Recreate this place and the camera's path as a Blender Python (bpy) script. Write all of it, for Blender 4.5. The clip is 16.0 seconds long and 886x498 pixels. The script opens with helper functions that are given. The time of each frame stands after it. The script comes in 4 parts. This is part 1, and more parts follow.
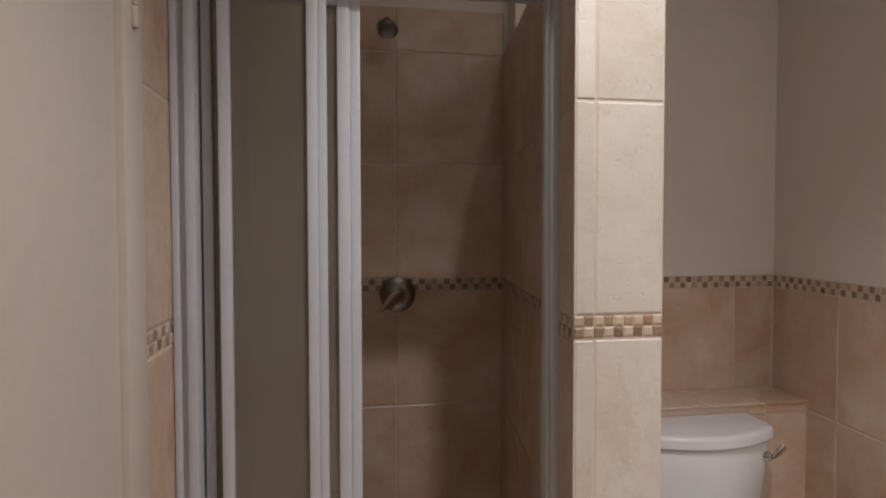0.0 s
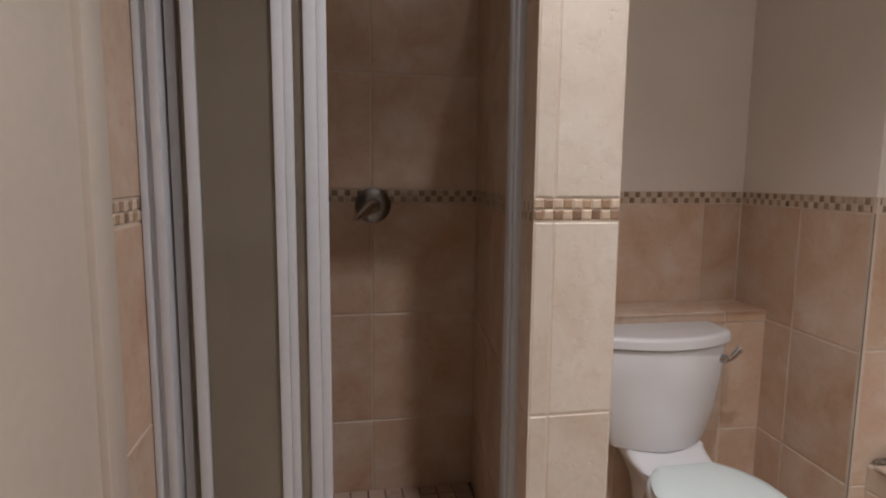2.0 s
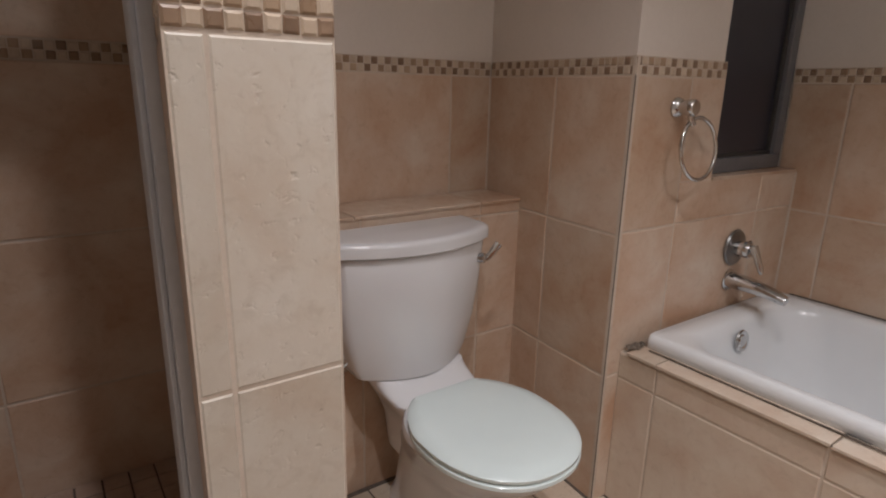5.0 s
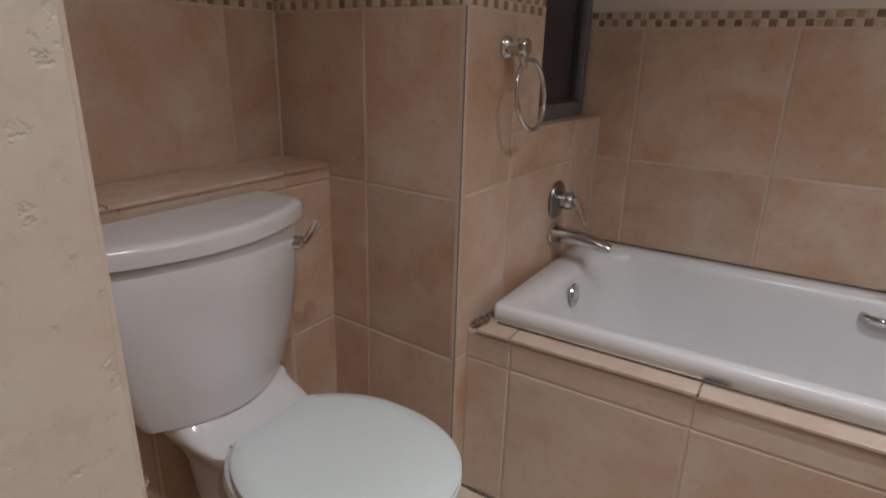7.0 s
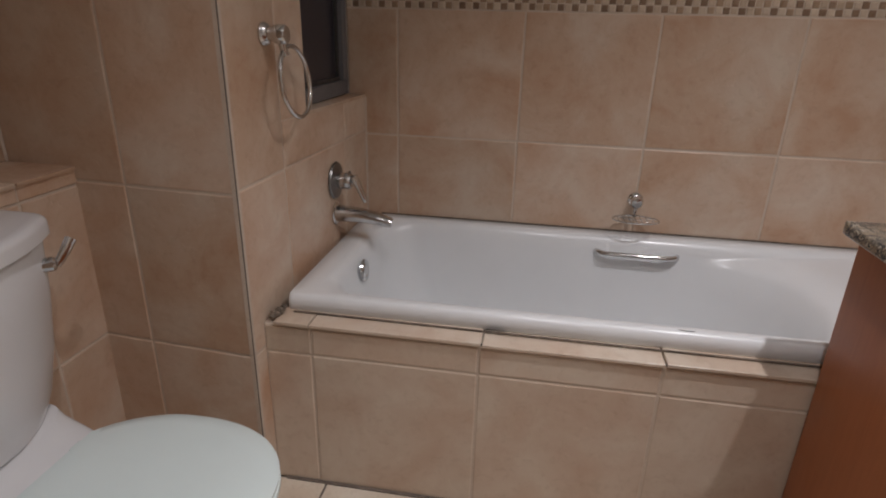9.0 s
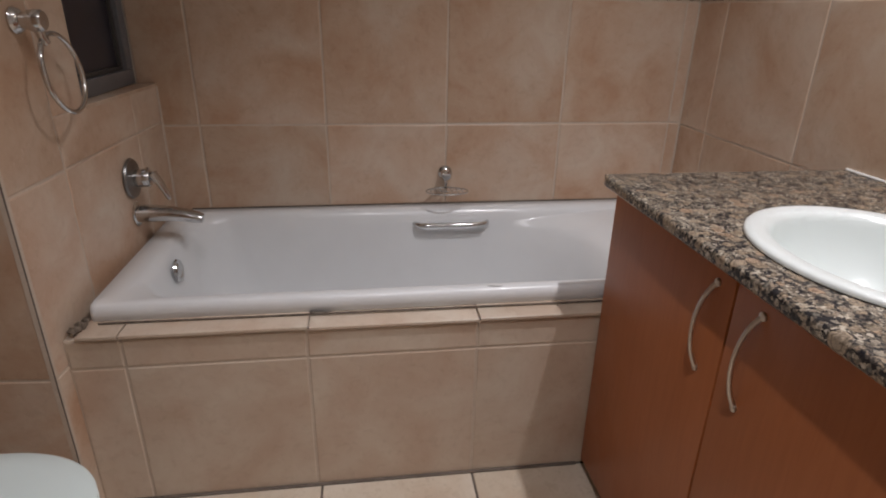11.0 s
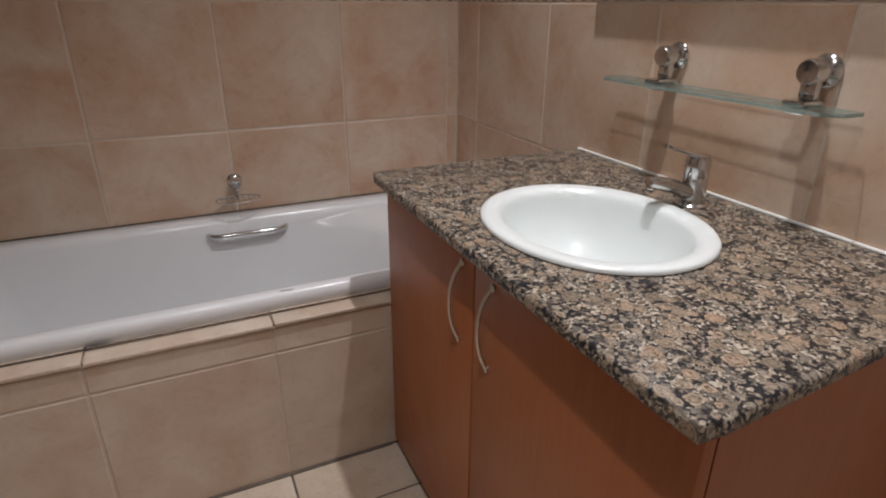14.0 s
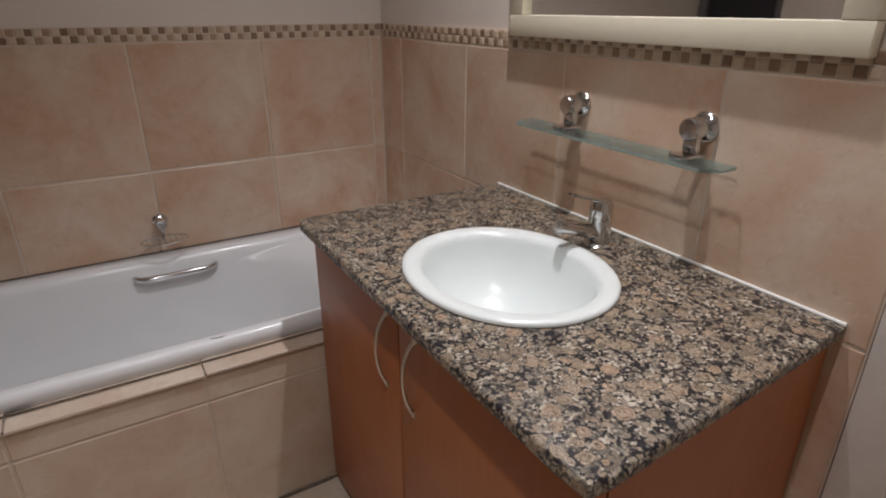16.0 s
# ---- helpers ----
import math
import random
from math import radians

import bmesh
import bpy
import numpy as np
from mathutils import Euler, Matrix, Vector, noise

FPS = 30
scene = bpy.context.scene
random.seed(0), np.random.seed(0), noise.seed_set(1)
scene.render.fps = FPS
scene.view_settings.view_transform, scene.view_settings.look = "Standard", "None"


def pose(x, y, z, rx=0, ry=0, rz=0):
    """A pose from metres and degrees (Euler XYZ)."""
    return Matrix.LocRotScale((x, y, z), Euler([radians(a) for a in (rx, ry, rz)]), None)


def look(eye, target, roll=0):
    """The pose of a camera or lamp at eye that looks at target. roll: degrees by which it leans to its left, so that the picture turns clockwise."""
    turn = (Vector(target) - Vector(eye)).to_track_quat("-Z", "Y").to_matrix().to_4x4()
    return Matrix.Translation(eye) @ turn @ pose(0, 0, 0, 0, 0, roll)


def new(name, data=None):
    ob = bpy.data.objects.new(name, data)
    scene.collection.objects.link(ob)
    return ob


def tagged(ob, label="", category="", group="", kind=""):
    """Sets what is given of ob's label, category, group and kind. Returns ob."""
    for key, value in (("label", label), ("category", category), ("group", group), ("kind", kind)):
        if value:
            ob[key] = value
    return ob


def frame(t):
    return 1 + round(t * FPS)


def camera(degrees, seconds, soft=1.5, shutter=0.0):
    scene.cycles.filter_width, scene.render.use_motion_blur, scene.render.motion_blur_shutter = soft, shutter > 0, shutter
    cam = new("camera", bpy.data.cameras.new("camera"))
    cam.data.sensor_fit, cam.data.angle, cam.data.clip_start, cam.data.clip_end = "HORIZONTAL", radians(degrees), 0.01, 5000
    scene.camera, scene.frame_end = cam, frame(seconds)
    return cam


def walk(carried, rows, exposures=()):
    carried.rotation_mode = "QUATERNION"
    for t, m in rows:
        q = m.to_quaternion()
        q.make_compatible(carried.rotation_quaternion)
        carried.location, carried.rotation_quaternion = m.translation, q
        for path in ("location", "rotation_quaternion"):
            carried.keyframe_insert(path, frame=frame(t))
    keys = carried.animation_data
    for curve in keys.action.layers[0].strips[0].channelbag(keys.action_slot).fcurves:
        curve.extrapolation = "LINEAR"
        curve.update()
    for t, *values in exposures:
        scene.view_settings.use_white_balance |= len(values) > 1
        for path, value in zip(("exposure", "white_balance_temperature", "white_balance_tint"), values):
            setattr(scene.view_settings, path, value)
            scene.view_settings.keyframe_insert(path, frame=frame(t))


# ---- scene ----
cam = camera(75.2, 16.0, soft=2.0)
PATH = [
    (0, (0.627, 1.63, 1.363), (0.945, 3.604, 1.299), -0.1),
    (0.5, (0.636, 1.619, 1.337), (0.957, 3.591, 1.252), 0.1),
    (1, (0.641, 1.601, 1.309), (0.97, 3.57, 1.186), 0.1),
    (1.5, (0.652, 1.589, 1.281), (0.985, 3.553, 1.103), 0.3),
    (2, (0.666, 1.589, 1.245), (1.023, 3.541, 0.999), 0.5),
    (2.5, (0.688, 1.605, 1.195), (1.101, 3.537, 0.883), 0.6),
    (3, (0.718, 1.655, 1.148), (1.23, 3.55, 0.764), 0.8),
    (3.5, (0.773, 1.729, 1.126), (1.424, 3.57, 0.693), 0.9),
    (4, (0.827, 1.806, 1.127), (1.651, 3.569, 0.666), 1.0),
    (6.5, (1.015, 2.268, 1.078), (2.509, 3.443, 0.455), 1.6),
    (7, (1.036, 2.292, 1.067), (2.652, 3.283, 0.43), 1.6),
    (7.5, (1.044, 2.282, 1.065), (2.728, 3.126, 0.395), 1.8),
    (8, (1.031, 2.287, 1.078), (2.787, 2.949, 0.387), 1.8),
    (8.5, (1.008, 2.283, 1.098), (2.818, 2.762, 0.393), 1.9),
    (9, (1.013, 2.285, 1.113), (2.854, 2.581, 0.39), 1.5),
    (11.5, (0.957, 2.213, 1.119), (2.769, 1.855, 0.353), 1.0),
    (12, (0.944, 2.196, 1.121), (2.735, 1.744, 0.353), 0.8),
    (12.5, (0.929, 2.176, 1.125), (2.692, 1.634, 0.352), 0.7),
    (13, (0.916, 2.158, 1.131), (2.648, 1.529, 0.353), 0.6),
    (13.5, (0.903, 2.128, 1.141), (2.606, 1.429, 0.36), 0.4),
    (14, (0.891, 2.115, 1.155), (2.559, 1.339, 0.37), 0.3),
    (14.5, (0.88, 2.104, 1.18), (2.516, 1.267, 0.39), 0.2),
    (15, (0.871, 2.093, 1.204), (2.481, 1.208, 0.415), 0.1),
    (15.3, (0.866, 2.092, 1.227), (2.461, 1.187, 0.428), 0.2),
    (15.5, (0.868, 2.091, 1.238), (2.455, 1.171, 0.443), -0.1),
    (16, (0.862, 2.085, 1.257), (2.441, 1.135, 0.481), 0.0),
]
walk(cam, [(t, look(eye, target, roll)) for t, eye, target, roll in PATH],
     exposures=[(0, 0.05), (2.0, 0.08), (4.1, 0.08), (6.4, -0.36), (8.0, -0.34), (9.2, -0.34), (11.5, -0.34), (14.5, -0.42), (16, -0.50)])

# ---- light ----
world = bpy.data.worlds.new("night")
world.use_nodes = True
world.node_tree.nodes["Background"].inputs[0].default_value = (0.012, 0.014, 0.02, 1)
world.node_tree.nodes["Background"].inputs[1].default_value = 0.3
scene.world = world
CEIL = 2.45
LAMPS = [(1.66, 1.45, 96.0, 111), (1.085, 2.17, 56.0, 116)]
for lx, ly, watts, beam in LAMPS:
    lamp = bpy.data.lights.new("downlight_lamp", "SPOT")
    lamp.shadow_soft_size, lamp.energy, lamp.color = 0.022, watts, (0.99, 0.95, 0.99)
    lamp.spot_size, lamp.spot_blend = radians(beam), 1.0
    new("downlight_lamp", lamp).matrix_world = look((lx, ly, CEIL - 0.03), (lx, ly + 0.0001, 0))

# ---- materials ----


def mat(name, rough=0.5, metal=0.0, base=(0.8, 0.8, 0.8), coat=0.0):
    m = bpy.data.materials.new(name)
    m.use_nodes = True
    p = m.node_tree.nodes["Principled BSDF"]
    p.inputs["Base Color"].default_value = (*base, 1)
    p.inputs["Roughness"].default_value = rough
    p.inputs["Metallic"].default_value = metal
    p.inputs["Coat Weight"].default_value = coat
    return m, m.node_tree.nodes, m.node_tree.links, p


def ramp(nodes, stops):
    r = nodes.new("ShaderNodeValToRGB")
    e = r.color_ramp.elements
    while len(e) < len(stops):
        e.new(0.5)
    for k, (pos, col) in zip(e, stops):
        k.position, k.color = pos, (*col, 1)
    return r


def coords(nodes, links, shift=True, scale=1.0):
    """Object coordinates in metres, moved apart from piece to piece."""
    tc = nodes.new("ShaderNodeTexCoord")
    if not shift:
        return tc.outputs["Object"]
    info = nodes.new("ShaderNodeObjectInfo")
    mul = nodes.new("ShaderNodeVectorMath")
    mul.operation = "SCALE"
    comb = nodes.new("ShaderNodeCombineXYZ")
    for s in comb.inputs:
        links.new(info.outputs["Random"], s)
    links.new(comb.outputs[0], mul.inputs[0])
    mul.inputs["Scale"].default_value = 37.0
    add = nodes.new("ShaderNodeVectorMath")
    links.new(tc.outputs["Object"], add.inputs[0])
    links.new(mul.outputs[0], add.inputs[1])
    return add.outputs[0]


def noise_tex(nodes, links, vec, scale, detail=4.0, rough=0.55, distort=0.0):
    n = nodes.new("ShaderNodeTexNoise")
    links.new(vec, n.inputs["Vector"])
    n.inputs["Scale"].default_value = scale
    n.inputs["Detail"].default_value = detail
    n.inputs["Roughness"].default_value = rough
    n.inputs["Distortion"].default_value = distort
    return n.outputs["Fac"]


def mix(nodes, links, fac, a, b, kind="MIX"):
    m = nodes.new("ShaderNodeMix")
    m.data_type, m.blend_type = "RGBA", kind
    for sock, v in ((m.inputs[0], fac), (m.inputs[6], a), (m.inputs[7], b)):
        if isinstance(v, (int, float)):
            sock.default_value = v
        elif isinstance(v, tuple):
            sock.default_value = (*v, 1)
        else:
            links.new(v, sock)
    return m.outputs[2]


def bump(nodes, links, p, height, strength, distance):
    b = nodes.new("ShaderNodeBump")
    b.inputs["Strength"].default_value = strength
    b.inputs["Distance"].default_value = distance
    links.new(height, b.inputs["Height"])
    links.new(b.outputs[0], p.inputs["Normal"])


def tile_material(name, light, mid, warm, rough=0.32, pit=0.6, ridge=0.0010):
    m, n, l, p = mat(name, rough)
    v = coords(n, l)
    cloud = noise_tex(n, l, v, 5.5, 6, 0.6, 0.4)
    col = ramp(n, [(0.32, warm), (0.5, mid), (0.68, light)])
    l.new(cloud, col.inputs[0])
    fine = noise_tex(n, l, v, 42, 5, 0.65, 0.6)
    spots = ramp(n, [(0.3, (0.72, 0.66, 0.6)), (0.48, (1, 1, 1))])
    l.new(fine, spots.inputs[0])
    c = mix(n, l, 0.3, col.outputs[0], spots.outputs[0], "MULTIPLY")
    info = n.new("ShaderNodeObjectInfo")
    tone = ramp(n, [(0.0, (0.9, 0.89, 0.87)), (1.0, (1.05, 1.05, 1.05))])
    l.new(info.outputs["Random"], tone.inputs[0])
    l.new(mix(n, l, 1.0, c, tone.outputs[0], "MULTIPLY"), p.inputs["Base Color"])
    r = ramp(n, [(0.35, (rough + 0.12,) * 3), (0.65, (rough - 0.04,) * 3)])
    l.new(fine, r.inputs[0])
    l.new(r.outputs[0], p.inputs["Roughness"])
    relief = noise_tex(n, l, v, 62, 6, 0.6, 0.1)
    flat = ramp(n, [(0.28, (0, 0, 0)), (0.40, (0.8, 0.8, 0.8)), (0.8, (1, 1, 1))])
    l.new(relief, flat.inputs[0])
    bump(n, l, p, mix(n, l, 0.35, flat.outputs[0], noise_tex(n, l, v, 17, 5, 0.6, 0.8)), pit, ridge)
    return m


WALL_TILE = tile_material("wall_tile_glaze", (0.64, 0.53, 0.425), (0.58, 0.427, 0.315), (0.51, 0.328, 0.218), ridge=0.0015)
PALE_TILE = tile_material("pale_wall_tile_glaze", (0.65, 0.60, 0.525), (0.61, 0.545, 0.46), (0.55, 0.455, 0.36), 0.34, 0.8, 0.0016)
PANEL_TILE = tile_material("bath_panel_glaze", (0.655, 0.57, 0.47), (0.60, 0.49, 0.39), (0.545, 0.41, 0.31), 0.34, 0.5)
FLOOR_TILE = tile_material("floor_tile_glaze", (0.70, 0.62, 0.52), (0.64, 0.55, 0.44), (0.58, 0.47, 0.36), 0.28, 0.3)
SHOWER_TILE = tile_material("shower_floor_glaze", (0.58, 0.46, 0.375), (0.51, 0.385, 0.305), (0.42, 0.30, 0.23), 0.35, 0.4)


def speckled(name, a, b, rough, scale=60.0, strength=0.15, distance=0.0006, metal=0.0):
    m, n, l, p = mat(name, rough, metal)
    v = coords(n, l, False)
    f = noise_tex(n, l, v, scale, 5, 0.6)
    g = noise_tex(n, l, v, scale / 14, 3, 0.5)
    r = ramp(n, [(0.35, a), (0.65, b)])
    l.new(mix(n, l, 0.5, f, g), r.inputs[0])
    l.new(r.outputs[0], p.inputs["Base Color"])
    bump(n, l, p, f, strength, distance)
    return m


GROUT = speckled("grout", (0.53, 0.44, 0.355), (0.63, 0.535, 0.44), 0.9, 120, 0.3)
FLOOR_GROUT = speckled("dark_grout", (0.10, 0.08, 0.065), (0.20, 0.165, 0.135), 0.9, 120, 0.3)
SHOWER_GROUT = speckled("brown_grout", (0.13, 0.095, 0.078), (0.22, 0.165, 0.135), 0.9, 120, 0.3)
PAINT = speckled("wall_paint", (0.71, 0.64, 0.57), (0.75, 0.68, 0.61), 0.62, 90, 0.25, 0.0008)
CEILING_PAINT = speckled("ceiling_paint", (0.78, 0.76, 0.72), (0.81, 0.79, 0.75), 0.8, 90, 0.2)
DOOR_PAINT = speckled("door_paint", (0.55, 0.485, 0.41), (0.60, 0.53, 0.45), 0.42, 40, 0.08)
CASING_PAINT = speckled("casing_paint", (0.60, 0.565, 0.52), (0.66, 0.62, 0.575), 0.45, 40, 0.1)
MIRROR_FRAME = speckled("cream_lacquer", (0.70, 0.65, 0.50), (0.74, 0.69, 0.55), 0.38, 30, 0.06)
ALU_WHITE = speckled("white_aluminium", (0.49, 0.50, 0.525), (0.55, 0.555, 0.58), 0.35, 60, 0.05)
ALU_GREY = speckled("grey_aluminium", (0.13, 0.13, 0.14), (0.17, 0.17, 0.18), 0.4, 60, 0.05)
SEAL = speckled("dark_seal", (0.03, 0.03, 0.03), (0.06, 0.055, 0.05), 0.6, 90)
SILICONE = speckled("white_silicone", (0.74, 0.73, 0.70), (0.82, 0.81, 0.78), 0.4, 70, 0.3)
MOULD = speckled("mould_stained_sealant", (0.035, 0.027, 0.02), (0.21, 0.165, 0.125), 0.8, 110, 0.5, 0.002)
CHIP_CREAM = tile_material("cream_mosaic", (0.66, 0.56, 0.44), (0.58, 0.47, 0.36), (0.5, 0.38, 0.27), 0.3, 0.5)
CHIP_BROWN = tile_material("brown_mosaic", (0.33, 0.225, 0.15), (0.255, 0.165, 0.105), (0.18, 0.11, 0.07), 0.3, 0.5)
CHIP_TAN = tile_material("tan_mosaic", (0.45, 0.325, 0.22), (0.37, 0.255, 0.165), (0.30, 0.195, 0.12), 0.3, 0.5)


def ceramic(name, base, rough, coat_rough=0.07):
    m, n, l, p = mat(name, rough, 0, base, 0.35)
    p.inputs["Coat Roughness"].default_value = coat_rough
    v = coords(n, l, False)
    f = noise_tex(n, l, v, 9, 3)
    r = ramp(n, [(0.3, tuple(c * 0.97 for c in base)), (0.7, base)])
    l.new(f, r.inputs[0])
    l.new(r.outputs[0], p.inputs["Base Color"])
    rr = ramp(n, [(0.3, (rough + 0.02,) * 3), (0.7, (rough,) * 3)])
    l.new(noise_tex(n, l, v, 35, 4), rr.inputs[0])
    l.new(rr.outputs[0], p.inputs["Roughness"])
    return m


PORCELAIN = ceramic("porcelain", (0.71, 0.71, 0.715), 0.18)
BATH_ENAMEL = ceramic("bath_acrylic", (0.77, 0.79, 0.80), 0.30, 0.16)
SEAT_PLASTIC = ceramic("seat_plastic", (0.70, 0.795, 0.785), 0.24)
BASIN_WHITE = ceramic("basin_ceramic", (0.75, 0.80, 0.785), 0.28, 0.16)


def chrome_material():
    m, n, l, p = mat("chrome", 0.12, 1.0, (0.62, 0.62, 0.62))
    v = coords(n, l, False)
    rr = ramp(n, [(0.35, (0.22,) * 3), (0.6, (0.09,) * 3)])
    l.new(noise_tex(n, l, v, 55, 4), rr.inputs[0])
    l.new(rr.outputs[0], p.inputs["Roughness"])
    return m


CHROME = chrome_material()
# darker, duller chrome: reflections of dim room and brown tiles put into its colour
SHADED_CHROME = speckled("shaded_chrome", (0.22, 0.215, 0.21), (0.33, 0.325, 0.32), 0.34, 45, 0.1, 0.0004, 1.0)
NICKEL = speckled("satin_nickel", (0.52, 0.48, 0.43), (0.62, 0.58, 0.53), 0.3, 200, 0.05, 0.0003, 1.0)


def wood_material():
    m, n, l, p = mat("cherry_veneer", 0.36)
    tc = n.new("ShaderNodeTexCoord")
    mp = n.new("ShaderNodeMapping")
    mp.inputs["Scale"].default_value = (9, 9, 0.8)
    l.new(tc.outputs["Object"], mp.inputs["Vector"])
    f = noise_tex(n, l, mp.outputs[0], 6, 7, 0.6, 1.2)
    r = ramp(n, [(0.2, (0.345, 0.106, 0.034)), (0.5, (0.39, 0.126, 0.042)), (0.8, (0.43, 0.145, 0.050))])
    g = noise_tex(n, l, mp.outputs[0], 60, 3, 0.5)
    l.new(mix(n, l, 0.15, f, g), r.inputs[0])
    l.new(r.outputs[0], p.inputs["Base Color"])
    rr = ramp(n, [(0.3, (0.42,) * 3), (0.7, (0.30,) * 3)])
    l.new(noise_tex(n, l, tc.outputs["Object"], 7, 4), rr.inputs[0])
    l.new(rr.outputs[0], p.inputs["Roughness"])
    bump(n, l, p, g, 0.05, 0.0004)
    return m


CHERRY = wood_material()
PLINTH = speckled("dark_plinth", (0.05, 0.025, 0.015), (0.085, 0.04, 0.025), 0.5, 50)


def granite_material():
    """Rounded tan and pink ovoids with dark inner rings, small grey ones between, in a black and cream ground."""
    m, n, l, p = mat("granite", 0.16)
    v0 = coords(n, l, False)

    def math_node(op, a, b, c=None):
        k = n.new("ShaderNodeMath")
        k.operation = op
        for sock, v in zip(k.inputs, (a, b) if c is None else (a, b, c)):
            if isinstance(v, (int, float)):
                sock.default_value = v
            else:
                l.new(v, sock)
        return k.outputs[0]

    def shifted(scale, amount):
        warp = n.new("ShaderNodeTexNoise")
        warp.inputs["Scale"].default_value = scale
        warp.inputs["Detail"].default_value = 3
        l.new(v0, warp.inputs["Vector"])
        off = n.new("ShaderNodeVectorMath")
        off.operation = "SCALE"
        off.inputs["Scale"].default_value = amount
        l.new(warp.outputs["Color"], off.inputs[0])
        add = n.new("ShaderNodeVectorMath")
        l.new(v0, add.inputs[0])
        l.new(off.outputs[0], add.inputs[1])
        return add.outputs[0]

    def cells(vec, scale):
        v = n.new("ShaderNodeTexVoronoi")
        v.inputs["Scale"].default_value = scale
        l.new(vec, v.inputs["Vector"])
        sep = n.new("ShaderNodeSeparateColor")
        l.new(v.outputs["Color"], sep.inputs[0])
        return v.outputs["Distance"], sep.outputs

    soft, rough_edge = shifted(80, 0.012), shifted(150, 0.0075)
    # ground of small flecks
    _d, g = cells(rough_edge, 230)
    patch = noise_tex(n, l, v0, 38, 3, 0.6)
    pick = math_node("ADD", g[1], math_node("MULTIPLY_ADD", patch, 1.5, -0.72))
    flecks = ramp(n, [(0.0, (0.008, 0.008, 0.011)), (0.40, (0.022, 0.021, 0.024)), (0.52, (0.075, 0.063, 0.055)), (0.74, (0.18, 0.145, 0.108)), (0.88, (0.34, 0.285, 0.215)), (1.0, (0.46, 0.41, 0.33))])
    l.new(pick, flecks.inputs[0])
    ground = flecks.outputs[0]
    # speckle that runs through every ovoid
    speck = ramp(n, [(0.0, (0.20, 0.19, 0.19)), (0.12, (0.62, 0.60, 0.58)), (0.28, (0.95, 0.95, 0.95)), (0.82, (1.0, 1.0, 1.0)), (1.0, (1.35, 1.32, 1.26))])
    l.new(g[2], speck.inputs[0])

    def ovoids(under, vec, scale, small, spread, tones):
        d, c = cells(vec, scale)
        radius = math_node("MULTIPLY_ADD", c[1], spread, small)
        q = math_node("DIVIDE", d, radius)
        tone = ramp(n, tones)
        l.new(c[0], tone.inputs[0])
        rings = ramp(n, [(0.0, (0.80, 0.78, 0.76)), (0.28, (1.0, 1.0, 1.0)), (0.56, (1.04, 1.03, 1.01)), (0.66, (0.50, 0.47, 0.44)), (0.76, (0.98, 0.98, 0.98)), (0.88, (1.20, 1.19, 1.16)), (0.95, (0.6, 0.58, 0.56)), (1.0, (0.25, 0.24, 0.23))])
        l.new(q, rings.inputs[0])
        body = mix(n, l, 1.0, tone.outputs[0], rings.outputs[0], "MULTIPLY")
        body = mix(n, l, 0.75, body, speck.outputs[0], "MULTIPLY")
        return mix(n, l, math_node("LESS_THAN", q, 1.0), under, body)

    c = ovoids(ground, rough_edge, 88, 0.16, 0.40, [(0.0, (0.13, 0.12, 0.105)), (0.45, (0.245, 0.215, 0.175)), (0.8, (0.33, 0.285, 0.225)), (1.0, (0.28, 0.205, 0.145))])
    c = ovoids(c, soft, 41, 0.16, 0.42, [(0.0, (0.20, 0.165, 0.125)), (0.4, (0.30, 0.235, 0.168)), (0.75, (0.315, 0.255, 0.19)), (1.0, (0.345, 0.24, 0.165))])
    fine = noise_tex(n, l, v0, 420, 3, 0.7)
    fr = ramp(n, [(0.34, (0.5, 0.5, 0.51)), (0.48, (1, 1, 1)), (0.70, (1.15, 1.14, 1.10))])
    l.new(fine, fr.inputs[0])
    c = mix(n, l, 0.7, c, fr.outputs[0], "MULTIPLY")
    l.new(c, p.inputs["Base Color"])
    rr = ramp(n, [(0.3, (0.42,) * 3), (0.7, (0.24,) * 3)])
    l.new(fine, rr.inputs[0])
    l.new(rr.outputs[0], p.inputs["Roughness"])
    return m


GRANITE = granite_material()


def sheet_glass(name, tint, rough, haze=0.0, haze_colour=(0.4, 0.37, 0.3), ior=1.5):
    """Thin clear or filmed glass: straight-through light, a surface reflection and a dull film."""
    m, n, l, p = mat(name, rough, 0, haze_colour)
    p.inputs["Roughness"].default_value = 0.5
    clear = n.new("ShaderNodeBsdfTransparent")
    clear.inputs[0].default_value = (*tint, 1)
    gloss = n.new("ShaderNodeBsdfGlossy")
    gloss.inputs["Roughness"].default_value = rough
    fres = n.new("ShaderNodeFresnel")
    fres.inputs[0].default_value = ior
    s = n.new("ShaderNodeMixShader")
    l.new(fres.outputs[0], s.inputs[0])
    l.new(clear.outputs[0], s.inputs[1])
    l.new(gloss.outputs[0], s.inputs[2])
    out = s
    if haze:
        r = ramp(n, [(0.3, (haze * 0.85,) * 3), (0.7, (haze * 1.15,) * 3)])
        l.new(noise_tex(n, l, coords(n, l, False), 5, 5), r.inputs[0])
        out = n.new("ShaderNodeMixShader")
        l.new(r.outputs[0], out.inputs[0])
        l.new(s.outputs[0], out.inputs[1])
        l.new(p.outputs[0], out.inputs[2])
    l.new(out.outputs[0], n["Material Output"].inputs["Surface"])
    return m


